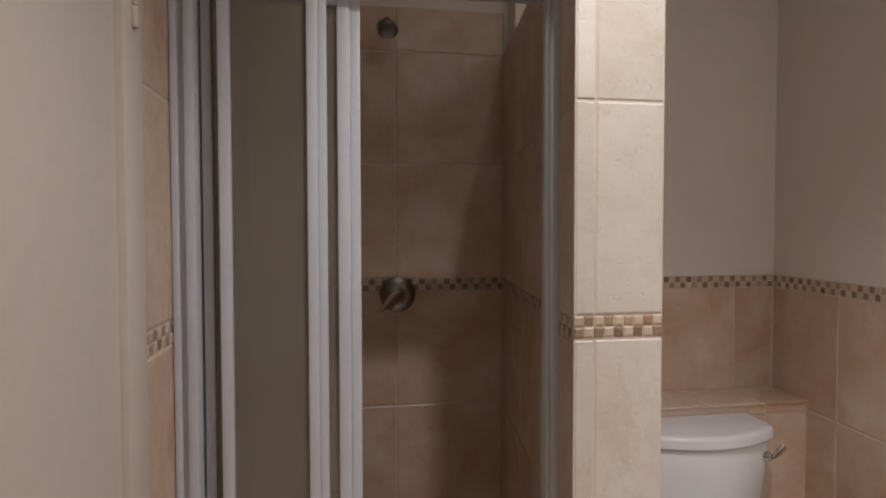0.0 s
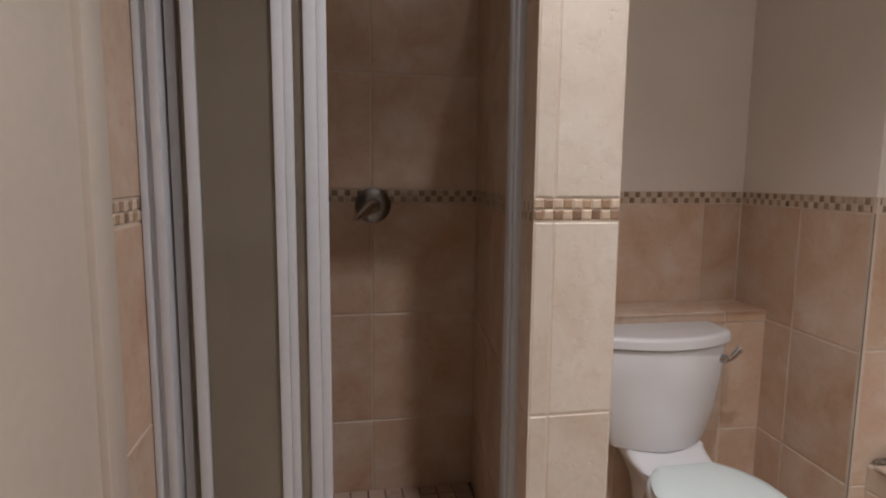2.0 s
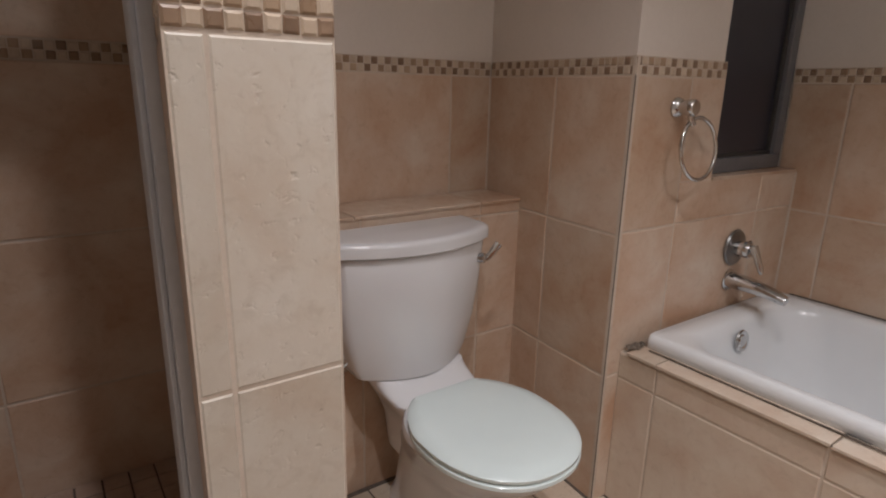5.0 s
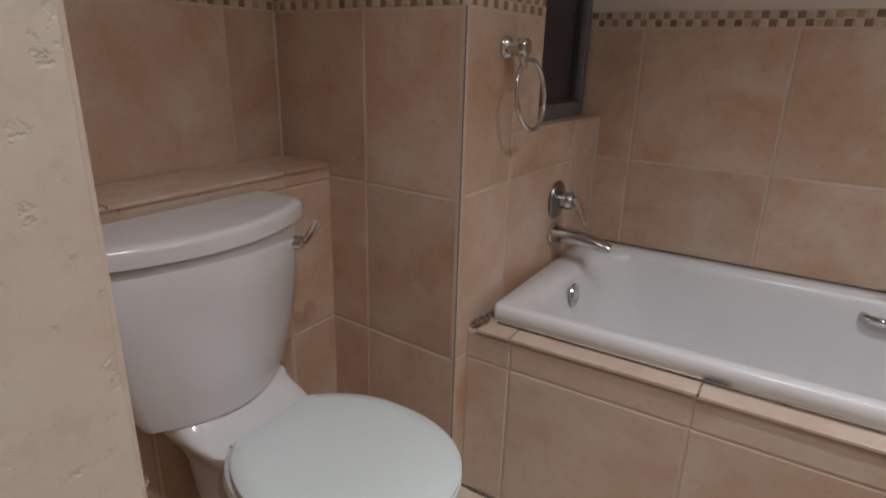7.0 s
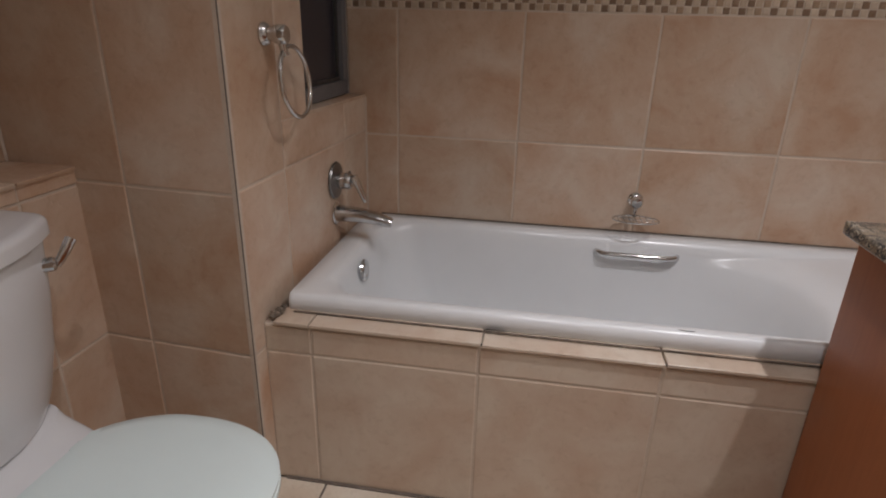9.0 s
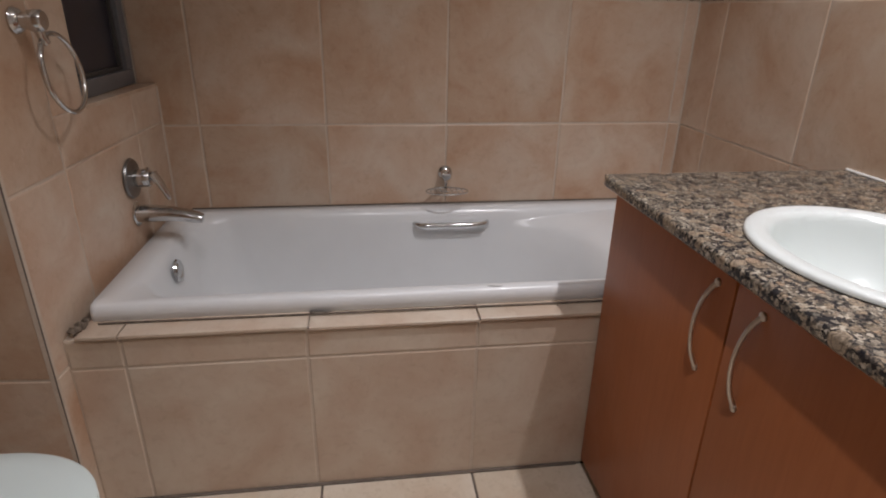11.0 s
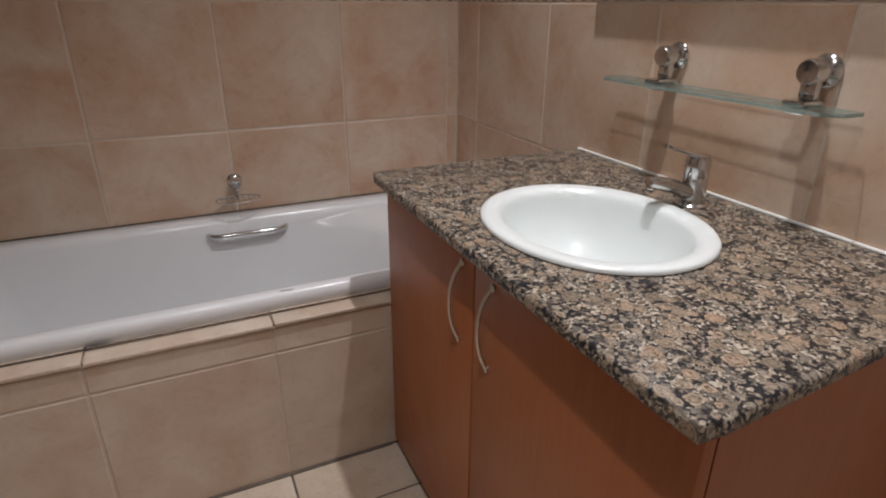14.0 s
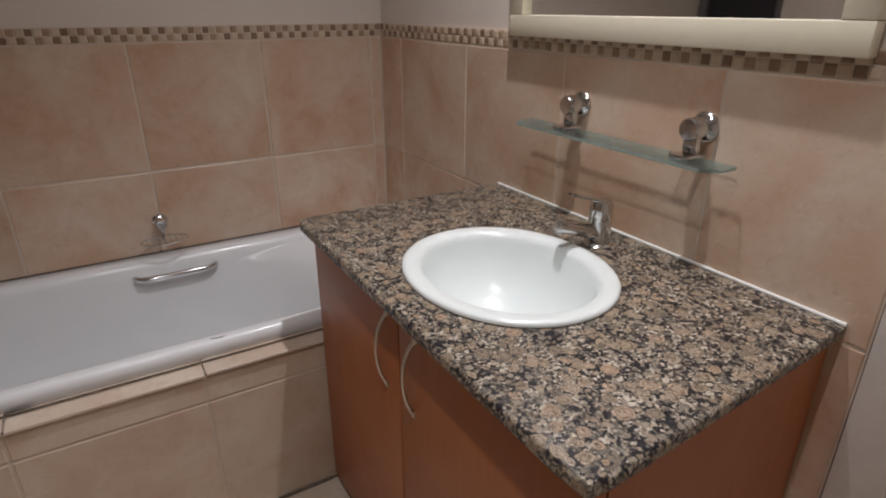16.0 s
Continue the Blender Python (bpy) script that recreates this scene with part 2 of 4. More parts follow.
SHOWER_GLASS = sheet_glass("filmed_shower_glass", (0.80, 0.79, 0.74), 0.15, 0.30, (0.42, 0.37, 0.30))
SHELF_GLASS = sheet_glass("shelf_glass", (0.955, 0.98, 0.97), 0.05, 0.03, (0.50, 0.60, 0.55), 1.3)
EDGE_GLASS, _n, _l, _p = mat("polished_glass_edge", 0.2, 0.0, (0.60, 0.73, 0.68))
_p.inputs["Transmission Weight"].default_value = 0.7
WINDOW_GLASS, _n, _l, _p = mat("night_window_glass", 0.28, 0.0, (0.03, 0.03, 0.042))
MIRROR, _n, _l, _p = mat("mirror_silver", 0.02, 1.0, (0.86, 0.87, 0.86))
LAMP_GLOW, _n, _l, _p = mat("lamp_lens", 0.4, 0, (0.9, 0.9, 0.85))
_p.inputs["Emission Color"].default_value = (0.99, 0.95, 0.99, 1)
_p.inputs["Emission Strength"].default_value = 320.0

# ---- mesh helpers ----


def part(name, bm, material, parent=None, label="", smooth=True, matrix=None):
    me = bpy.data.meshes.new(name)
    bmesh.ops.recalc_face_normals(bm, faces=bm.faces)
    bm.to_mesh(me)
    bm.free()
    me.materials.append(material)
    if smooth:
        me.shade_smooth()
        me.set_sharp_from_angle(angle=radians(38))
    ob = new(name, me)
    if parent:
        ob.parent = parent
    if matrix is not None:
        ob.matrix_basis = matrix
    if label:
        ob["label"] = label
    return ob


def empty(name, place, label, category, group="", kind=""):
    ob = new(name)
    ob.empty_display_size = 0.05
    ob.location = place
    return tagged(ob, label, category, group, kind)


def box(x0, x1, y0, y1, z0, z1, bevel=0.0, seg=2, bm=None):
    own = bmesh.new()
    bmesh.ops.create_cube(own, size=1.0)
    for v in own.verts:
        v.co = Vector((x0 + (v.co.x + 0.5) * (x1 - x0), y0 + (v.co.y + 0.5) * (y1 - y0), z0 + (v.co.z + 0.5) * (z1 - z0)))
    if bevel:
        bmesh.ops.bevel(own, geom=own.edges[:], offset=bevel, segments=seg, profile=0.5, affect="EDGES")
    if bm is None:
        return own
    tmp = bpy.data.meshes.new("tmp")
    own.to_mesh(tmp)
    own.free()
    bm.from_mesh(tmp)
    bpy.data.meshes.remove(tmp)
    return bm


def prism(plan, z0, z1):
    """An upright block over a plan polygon."""
    bm = bmesh.new()
    lo = [bm.verts.new((x, y, z0)) for x, y in plan]
    hi = [bm.verts.new((x, y, z1)) for x, y in plan]
    n = len(plan)
    bm.faces.new(lo[::-1])
    bm.faces.new(hi)
    for i in range(n):
        bm.faces.new((lo[i], lo[(i + 1) % n], hi[(i + 1) % n], hi[i]))
    return bm


def loft(rings, caps=(True, True), bm=None, closed=True):
    bm = bm or bmesh.new()
    vs = [[bm.verts.new(p) for p in r] for r in rings]
    n = len(rings[0])
    for a, b in zip(vs, vs[1:]):
        for i in range(n if closed else n - 1):
            bm.faces.new((a[i], a[(i + 1) % n], b[(i + 1) % n], b[i]))
    if caps[0]:
        bm.faces.new(vs[0][::-1])
    if caps[1]:
        bm.faces.new(vs[-1])
    return bm


def lathe(profile, n=32, axis=(0, 0, 1), at=(0, 0, 0), bm=None):
    """Turns (radius, height) pairs round an axis."""
    q = Vector((0, 0, 1)).rotation_difference(Vector(axis))
    rings = [[Vector(at) + q @ Vector((r * math.cos(2 * math.pi * i / n), r * math.sin(2 * math.pi * i / n), h)) for i in range(n)] for r, h in profile]
    return loft(rings, bm=bm)


def sweep(points, radii, n=14, flat=1.0, up=(0, 0, 1), bm=None, closed=False):
    """A tube along points; flat squeezes its section along up."""
    pts = [Vector(p) for p in points]
    if isinstance(radii, (int, float)):
        radii = [radii] * len(pts)
    rings = []
    for i, p in enumerate(pts):
        if closed:
            d = pts[(i + 1) % len(pts)] - pts[i - 1]
        else:
            d = pts[min(i + 1, len(pts) - 1)] - pts[max(i - 1, 0)]
        d.normalize()
        side = d.cross(Vector(up))
        if side.length < 1e-4:
            side = d.cross(Vector((1, 0, 0)))
        side.normalize()
        top = side.cross(d).normalized()
        rings.append([p + radii[i] * (math.cos(2 * math.pi * k / n) * side + flat * math.sin(2 * math.pi * k / n) * top) for k in range(n)])
    if closed:
        rings.append(rings[0])
        out = loft(rings, (False, False), bm)
        bmesh.ops.remove_doubles(out, verts=out.verts[:], dist=1e-6)
        return out
    return loft(rings, bm=bm)


def bezier(a, b, c, d, n=12):
    a, b, c, d = map(Vector, (a, b, c, d))
    return [(1 - t) ** 3 * a + 3 * (1 - t) ** 2 * t * b + 3 * (1 - t) * t * t * c + t ** 3 * d for t in (i / n for i in range(n + 1))]


def oval(cx, cy, a, b, z, n=64, power=2.0, egg=0.0):
    """A superellipse ring; egg makes the -y end blunter or sharper."""
    out = []
    for i in range(n):
        t = 2 * math.pi * i / n
        c, s = math.cos(t), math.sin(t)
        x = a * math.copysign(abs(c) ** (2 / power), c)
        y = b * math.copysign(abs(s) ** (2 / power), s)
        out.append((cx + x * (1 + egg * y / b), cy + y, z))
    return out


# ---- setting ----
XW, XE, YS, YB, YSH = 0.31, 2.86, 1.145, 3.465, 3.55
Z0, Z1, ZB, ZT = 0.39, 0.775, 1.16, 1.203
T = 0.01


def structure(name, bm, material, label, category="wall"):
    ob = part(name, bm, material, None, "", False)
    return tagged(ob, label, category, "", "structure")


floor = structure("floor", box(XW - 0.3, XE + 0.2, 0.9, YSH + 0.25, -0.12, -0.004), FLOOR_GROUT, "cream glazed floor tiles with dark grout joints", "floor")
ceiling = structure("ceiling", box(XW - 0.3, XE + 0.2, 0.9, YSH + 0.25, CEIL, CEIL + 0.1), CEILING_PAINT, "plain white painted ceiling with recessed downlights", "ceiling")
wall_east = structure("wall_east", box(XE + T, XE + 0.16, 0.9, YSH + 0.2, 0, CEIL), PAINT, "off-white painted wall tiled beige below a mosaic band")
wall_west = bmesh.new()
DW0, DW1, DH = 1.70, 2.53, 2.04
for y0, y1, z0, z1 in ((0.9, DW0, 0, CEIL), (DW1, YSH + 0.2, 0, CEIL), (DW0, DW1, DH, CEIL)):
    box(XW - 0.16, XW - T, y0, y1, z0, z1, bm=wall_west)
wall_west = structure("wall_west", wall_west, PAINT, "off-white painted wall with a door and beige tiles")
wall_south = bmesh.new()
SD0, SD1 = 0.36, 1.095
for x0, x1, z0, z1 in ((SD1, XE + 0.1, 0, CEIL), (XW - 0.1, SD0, 0, CEIL), (SD0, SD1, 2.04, CEIL)):
    box(x0, x1, YS - 0.14, YS - T, z0, z1, bm=wall_south)
wall_south = structure("wall_south", wall_south, PAINT, "off-white painted wall tiled beige behind the vanity")
wall_north = structure("wall_north", prism([(XW - 0.1, YSH + T), (1.165, YSH + T), (1.165, YB + T), (2.2, YB + T), (2.2, YSH + 0.2), (XW - 0.1, YSH + 0.2)], 0, CEIL), PAINT,
                       "off-white painted back wall of shower and toilet alcove")
# block between alcove and bath, slightly out of square, with the window in it
NX0, NY0, NX1 = 2.072, 2.888, 2.115


def tap_y(x):
    return NY0 - 0.048 * (x - NX0)


WX0, WX1, WZ0, WZ1 = 2.425, 2.845, 0.905, 1.95
nib = prism([(NX0 + T, NY0 + T), (WX0 - 0.004, tap_y(WX0) + T), (WX0 - 0.004, YB + 0.2), (NX1 + T + 0.0149, YB + 0.2)], 0, CEIL)
for za, zb in ((0, WZ0 - 0.012), (WZ1, CEIL)):
    tmp = prism([(WX0 - 0.004, tap_y(WX0) + T), (XE + T, tap_y(XE) + T), (XE + T, YB + 0.2), (WX0 - 0.004, YB + 0.2)], za, zb)
    me = bpy.data.meshes.new("tmp")
    tmp.to_mesh(me)
    tmp.free()
    nib.from_mesh(me)
    bpy.data.meshes.remove(me)
wall_nib = structure("wall_nib", nib, PAINT, "off-white painted wall block with window, tiled beige below")
divider = structure("wall_divider", prism([(1.025 + T, 2.612 + T), (1.197 - T, 2.612 + T), (1.197 - T, YB + 0.009), (1.161, YB + 0.009), (1.161, YSH + 0.009), (1.14 + T, YSH + 0.009)], 0, 1.955), GROUT,
                    "beige tiled dividing wall between shower and toilet")
ledge_block = structure("wall_ledge", box(1.19, NX1 + 0.02, 3.287 + T, YB + 0.05, 0, 0.79), GROUT, "low tiled boxing behind the toilet cistern")
bath_panel = structure("wall_bath_panel", box(2.125 + T, 2.20, 1.10, tap_y(2.15) + 0.02, 0, 0.452), GROUT, "beige tiled bath front panel")
shower_base = structure("shower_floor", box(XW - 0.02, 1.16, 2.70, YSH + 0.05, -0.02, 0.122), SHOWER_GROUT, "raised shower floor of small square beige tiles", "shower floor")

# ---- tiles ----
TILE_MESHES = {}


def tile_mesh(w, h, d, material, ch=0.0025):
    key = (round(w, 3), round(h, 3), d, material.name)
    if key not in TILE_MESHES:
        bm = bmesh.new()
        w2, h2 = w / 2, h / 2
        rings = [[(-w2, 0, -h2), (w2, 0, -h2), (w2, 0, h2), (-w2, 0, h2)],
                 [(-w2, d - ch * 0.7, -h2), (w2, d - ch * 0.7, -h2), (w2, d - ch * 0.7, h2), (-w2, d - ch * 0.7, h2)],
                 [(-w2 + ch, d, -h2 + ch), (w2 - ch, d, -h2 + ch), (w2 - ch, d, h2 - ch), (-w2 + ch, d, h2 - ch)]]
        loft(rings, bm=bm)
        bmesh.ops.recalc_face_normals(bm, faces=bm.faces)
        me = bpy.data.meshes.new("tile")
        bm.to_mesh(me)
        bm.free()
        me.materials.append(material)
        TILE_MESHES[key] = me
    return TILE_MESHES[key]


rng = random.Random(4)


def lay(parent, a, b, inside, us, vs, material=WALL_TILE, gap=0.005, d=T, skip=None, name="tile", bed=True):
    """Tiles on the upright plane whose face runs from plan point a to b; us along it, vs heights."""
    a, b = Vector(a), Vector(b)
    u = (b - a).normalized()
    nrm = Vector((-u.y, u.x))
    if nrm.dot(Vector(inside) - a) < 0:
        nrm = -nrm
    ang = math.atan2(-nrm.x, nrm.y)
    for u0, u1 in zip(us, us[1:]):
        for v0, v1 in zip(vs, vs[1:]):
            if u1 - u0 < 0.012 or v1 - v0 < 0.012 or (skip and skip((u0 + u1) / 2, (v0 + v1) / 2)):
                continue
            ob = new(name, tile_mesh(u1 - u0 - gap, v1 - v0 - gap, d - 0.003, material))
            c = a + u * ((u0 + u1) / 2) - nrm * (d - 0.003 + rng.uniform(0, 0.0006))
            ob.matrix_basis = pose(c.x, c.y, (v0 + v1) / 2, rng.uniform(-0.08, 0.08), 0, math.degrees(ang) + rng.uniform(-0.08, 0.08))
            ob.parent = parent
    if bed:
        p0, p1 = a - nrm * (d + 0.001) + u * us[0], a - nrm * (d + 0.001) + u * us[-1]
        q0, q1 = p0 + nrm * (d - 0.001), p1 + nrm * (d - 0.001)
        segs = [(us[0], us[-1], vs[0], vs[-1])]
        if skip:
            segs = [(x0, x1, y0, y1) for x0, x1 in zip(us, us[1:]) for y0, y1 in zip(vs, vs[1:]) if not skip((x0 + x1) / 2, (y0 + y1) / 2)]
        bm = bmesh.new()
        for x0, x1, y0, y1 in segs:
            o = a - nrm * (d + 0.001)
            r = [o + u * x0, o + u * x1, o + u * x1 + nrm * (d - 0.001), o + u * x0 + nrm * (d - 0.001)]
            loft([[(p.x, p.y, y0) for p in r], [(p.x, p.y, y1) for p in r]], bm=bm)
        part("grout_bed", bm, GROUT, parent, "pale cement grout", False)


def backing(parent, a, b, inside, ends, z):
    """Grout bed behind a mosaic band."""
    a, b = Vector(a), Vector(b)
    u = (b - a).normalized()
    nrm = Vector((-u.y, u.x))
    if nrm.dot(Vector(inside) - a) < 0:
        nrm = -nrm
    r = [a + u * ends[0] - nrm * 0.011, a + u * ends[-1] - nrm * 0.011, a + u * ends[-1] - nrm * 0.0025, a + u * ends[0] - nrm * 0.0025]
    part("grout_bed", loft([[(p.x, p.y, z) for p in r], [(p.x, p.y, z + 0.0435) for p in r]]), GROUT, parent, "pale cement grout", False)


CHIPS = [tile_mesh(0.0185, 0.0185, 0.008, m, 0.003) for m in (CHIP_CREAM, CHIP_BROWN, CHIP_TAN)]


def band(parent, a, b, inside, u0, u1, z=ZB, pitch=0.0208, phase=0):
    a, b = Vector(a), Vector(b)
    u = (b - a).normalized()
    nrm = Vector((-u.y, u.x))
    if nrm.dot(Vector(inside) - a) < 0:
        nrm = -nrm
    ang = math.degrees(math.atan2(-nrm.x, nrm.y))
    n = max(1, round((u1 - u0) / pitch))
    for i in range(n):
        for j in range(2):
            dark = (i + j + phase) % 2
            k = (1 if rng.random() < 0.6 else 2) if dark else 0
            ob = new("mosaic_chip", CHIPS[k])
            c = a + u * (u0 + (i + 0.5) * (u1 - u0) / n) - nrm * (0.0075 + rng.uniform(0, 0.0012))
            ob.matrix_basis = pose(c.x, c.y, z + 0.0115 + j * 0.0205 + rng.uniform(-0.0005, 0.0005), rng.uniform(-1, 1), rng.uniform(-1.5, 1.5), ang + rng.uniform(-1, 1))
            ob.parent = parent


def grid(a, b, step, first):
    """Breaks from a to b at first, first + step, ..."""
    k = [a]
    x = first
    while x < b - 0.004:
        if x > a + 0.004:
            k.append(x)
        x += step
    return k + [b]


ROWS3 = [0.0, Z0, Z1, ZB]
# east wall over the bath
E_A, E_B = (XE, YS), (XE, tap_y(XE))
E_L = tap_y(XE) - YS
E_R = 2.905 - YS
lay(wall_east, E_A, E_B, (1.5, 2), grid(0, E_L, 0.3885, 1.187 - YS), [0.40, Z1])
lay(wall_east, E_A, E_B, (1.5, 2), grid(0, E_R, 0.3885, 1.187 - YS), [Z1, ZB])
backing(wall_east, E_A, E_B, (1.5, 2), [0, E_R], ZB)
band(wall_east, E_A, E_B, (1.5, 2), 0, E_R)
# south wall
S_A, S_B = (XE, YS), (1.168, YS)
S_L = XE - 1.168
lay(wall_south, S_A, S_B, (1.5, 2), grid(0, S_L, 0.405, XE - 2.70), [0.0, Z0, Z1 - 0.006, ZB])
backing(wall_south, S_A, S_B, (1.5, 2), [0, S_L], ZB)
band(wall_south, S_A, S_B, (1.5, 2), 0, S_L)
# tap wall and alcove side
N_A, N_B = (NX0, NY0), (XE, tap_y(XE))
N_L = (Vector(N_B) - Vector(N_A)).length
WU = WX0 - NX0
lay(wall_nib, N_A, N_B, (2.2, 2), [0, 0.215], [0.0, Z0, Z1 + 0.008, ZB])
lay(wall_nib, N_A, N_B, (2.2, 2), [0.215, WU], [0.0, Z0])
lay(wall_nib, N_A, N_B, (2.2, 2), [0.216, WU], [WZ0 - 0.008, ZB], gap=0.0012)
lay(wall_nib, N_A, N_B, (2.2, 2), [0.216, 0.60], [Z1 + 0.012, WZ0 - 0.008], gap=0.0012)
lay(wall_nib, N_A, N_B, (2.2, 2), [0.60, N_L], [Z1 + 0.012, WZ0 - 0.008])
lay(wall_nib, N_A, N_B, (2.2, 2), [0.215, 0.60, N_L], [Z0, Z1 + 0.012])
backing(wall_nib, N_A, N_B, (2.2, 2), [0, WU], ZB)
band(wall_nib, N_A, N_B, (2.2, 2), 0, WU)
A_A, A_B = (NX0, NY0), (NX1, YB)
A_L = (Vector(A_B) - Vector(A_A)).length
lay(wall_nib, A_A, A_B, (1.6, 3), [0, 0.272, A_L], [0.0, Z0, Z1, ZB])
backing(wall_nib, A_A, A_B, (1.6, 3), [0, A_L], ZB)
band(wall_nib, A_A, A_B, (1.6, 3), 0, A_L, phase=1)
# alcove back, above the ledge
B_A, B_B = (1.19, YB), (NX1, YB)
lay(wall_north, B_A, B_B, (1.6, 3), [0, 0.39, 0.775, NX1 - 1.19], [0.80, ZB])
backing(wall_north, B_A, B_B, (1.6, 3), [0, NX1 - 1.19], ZB)
band(wall_north, B_A, B_B, (1.6, 3), 0, NX1 - 1.19)
# ledge front and top
L_A, L_B = (1.19, 3.287), (NX1 - 0.006, 3.287)
lay(ledge_block, L_A, L_B, (1.6, 3), [0, 0.375, 0.762, NX1 - 1.196], [0.0, Z0, 0.765])
lay(ledge_block, L_A, L_B, (1.6, 3), [0, 0.375, 0.762, NX1 - 1.196], [0.766, 0.802], gap=0.003)
# shower back and sides
lay(wall_north, (XW, YSH), (1.14, YSH), (0.7, 3), [0, 0.085, 0.468, 0.838], [0.12, Z0, Z1, ZB])
lay(wall_north, (XW, YSH), (1.14, YSH), (0.7, 3), [0, 0.085, 0.468, 0.838], [ZT, 1.585, 1.955, 2.10])
backing(wall_north, (XW, YSH), (1.14, YSH), (0.7, 3), [0, 0.838], ZB)
band(wall_north, (XW, YSH), (1.14, YSH), (0.7, 3), 0, 0.838)
for rows in ([0.0, Z0, Z1, ZB], [ZT, 1.585, 1.953]):
    lay(divider, (1.025, 2.615), (1.14, YSH), (0.7, 3), [0, 0.185, 0.555, 0.941], rows)
backing(divider, (1.025, 2.615), (1.14, YSH), (0.7, 3), [0, 0.941], ZB)
band(divider, (1.025, 2.615), (1.14, YSH), (0.7, 3), 0, 0.941)
WT = 2.585
for rows in ([0.0, Z0, Z1, ZB], [ZT, 1.592, 1.955, 2.10]):
    lay(wall_west, (XW, WT), (XW, YSH), (0.7, 3), [0, 0.30, 0.68, YSH - WT], rows)
backing(wall_west, (XW, WT), (XW, YSH), (0.7, 3), [0, YSH - WT], ZB)
band(wall_west, (XW, WT), (XW, YSH), (0.7, 3), 0, YSH - WT)
# pillar end of the dividing wall
P_A, P_B = (1.025, 2.612), (1.197, 2.612)
for rows in ([0.0, Z0, Z1 + 0.01, ZB + 0.005], [ZT + 0.006, 1.596, 1.953]):
    lay(divider, P_A, P_B, (1.1, 2), [0, 0.039, 0.172], rows, PALE_TILE, gap=0.004)
    lay(divider, (1.197, 2.615), (1.197, YB), (1.5, 2.7), [0, 0.13, 0.5, 0.85], rows)
for a, b, i, u in ((P_A, P_B, (1.1, 2), 0.172), ((1.197, 2.615), (1.197, YB), (1.5, 2.7), 0.85)):
    backing(divider, a, b, i, [0, u], ZB + 0.005)
    band(divider, a, b, i, 0, u, ZB + 0.006, 0.0195, 1)
# bath panel
PAN_A, PAN_B = (2.125, tap_y(2.125)), (2.125, 1.15)
PAN_L = tap_y(2.125) - 1.15
lay(bath_panel, PAN_A, PAN_B, (1.5, 2), grid(0, PAN_L, 0.3935, tap_y(2.125) - 2.771), [0.0, 0.379, 0.4515], PANEL_TILE, gap=0.005)


def flat_tiles(parent, xs, ys, z, material, gap, d=0.008, ch=0.002, name="tile", inside=None):
    for x0, x1 in zip(xs, xs[1:]):
        for y0, y1 in zip(ys, ys[1:]):
            if x1 - x0 < 0.015 or y1 - y0 < 0.015 or (inside and not inside((x0 + x1) / 2, (y0 + y1) / 2)):
                continue
            ob = new(name, tile_mesh(x1 - x0 - gap, y1 - y0 - gap, d, material, ch))
            ob.matrix_basis = pose((x0 + x1) / 2, (y0 + y1) / 2, z - d - rng.uniform(0, 0.0005), 90 + rng.uniform(-0.06, 0.06), rng.uniform(-0.06, 0.06), 0)
            ob.parent = parent


# bath capping strip, laid a little unevenly
for y1, y0, z in ((2.86, 2.773, 0.463), (2.773, 2.372, 0.463), (2.372, 1.98, 0.4605), (1.98, 1.59, 0.4625), (1.59, 1.16, 0.462)):
    ob = new("tile", tile_mesh(0.078, y1 - y0 - 0.004, 0.007, PANEL_TILE, 0.0015))
    ob.matrix_basis = pose(2.157, (y0 + y1) / 2, z - 0.007, 90, rng.uniform(-0.5, 0.2), 0)
    ob.parent = bath_panel
# black strip draws the joint and the shadow under the cap edge
part("joint_gap", box(2.1265, 2.132, 1.16, 2.862, 0.4525, 0.4550), SEAL, bath_panel, "dark strip for the joint and its shadow line under the capping tiles", False)
# ledge top
flat_tiles(ledge_block, [1.20, 1.545, 1.95, NX1 - 0.006], [3.280, YB - 0.002], 0.807, WALL_TILE, 0.004)
# room floor, shower floor
flat_tiles(floor, grid(XW, 2.125, 0.385, 0.80), grid(YS, YB, 0.385, 1.213), 0.0, FLOOR_TILE, 0.006, inside=lambda x, y: y < 2.75 or x > 1.2)
flat_tiles(shower_base, grid(XW, 1.13, 0.061, XW + 0.02), grid(2.80, YSH, 0.061, 2.815), 0.13, SHOWER_TILE, 0.0052)
flat_tiles(shower_base, [XW, 0.55, 0.8, 1.02], [2.705, 2.80], 0.13, WALL_TILE, 0.005)

# corner trims and sealant lines
for name, x, y, sx, sy, z0, z1 in (("wall_nib", XE, tap_y(XE), -1, -1, 0.505, WZ0 - 0.012), ("wall_nib", NX1, YB, -1, -1, 0.808, ZB), ("wall_south", XE, YS, -1, 1, 0.505, ZB)):
    part("corner_grout", prism([(x, y), (x + 0.004 * sx, y), (x, y + 0.004 * sy)], z0, z1), GROUT, {"wall_nib": wall_nib, "wall_south": wall_south}[name], "pale grout in the corner", False)
trim = structure("trim_corner", prism([(NX0 + 0.0002, NY0 - 0.0006), (NX0 + 0.0018, NY0 - 0.0006), (NX0 + 0.004, NY0 + 0.004), (NX0 + 0.0002, NY0 + 0.004)], 0, ZB), FLOOR_GROUT,
                 "thin dark joint line along the tiled corner", "tile trim")
structure("trim_sealant", sweep([(2.115, YS + 0.004, 0.802), (1.65, YS + 0.0045, 0.8025), (1.204, YS + 0.004, 0.802)], 0.0036, 8), SILICONE, "white silicone bead along the worktop back", "sealant")
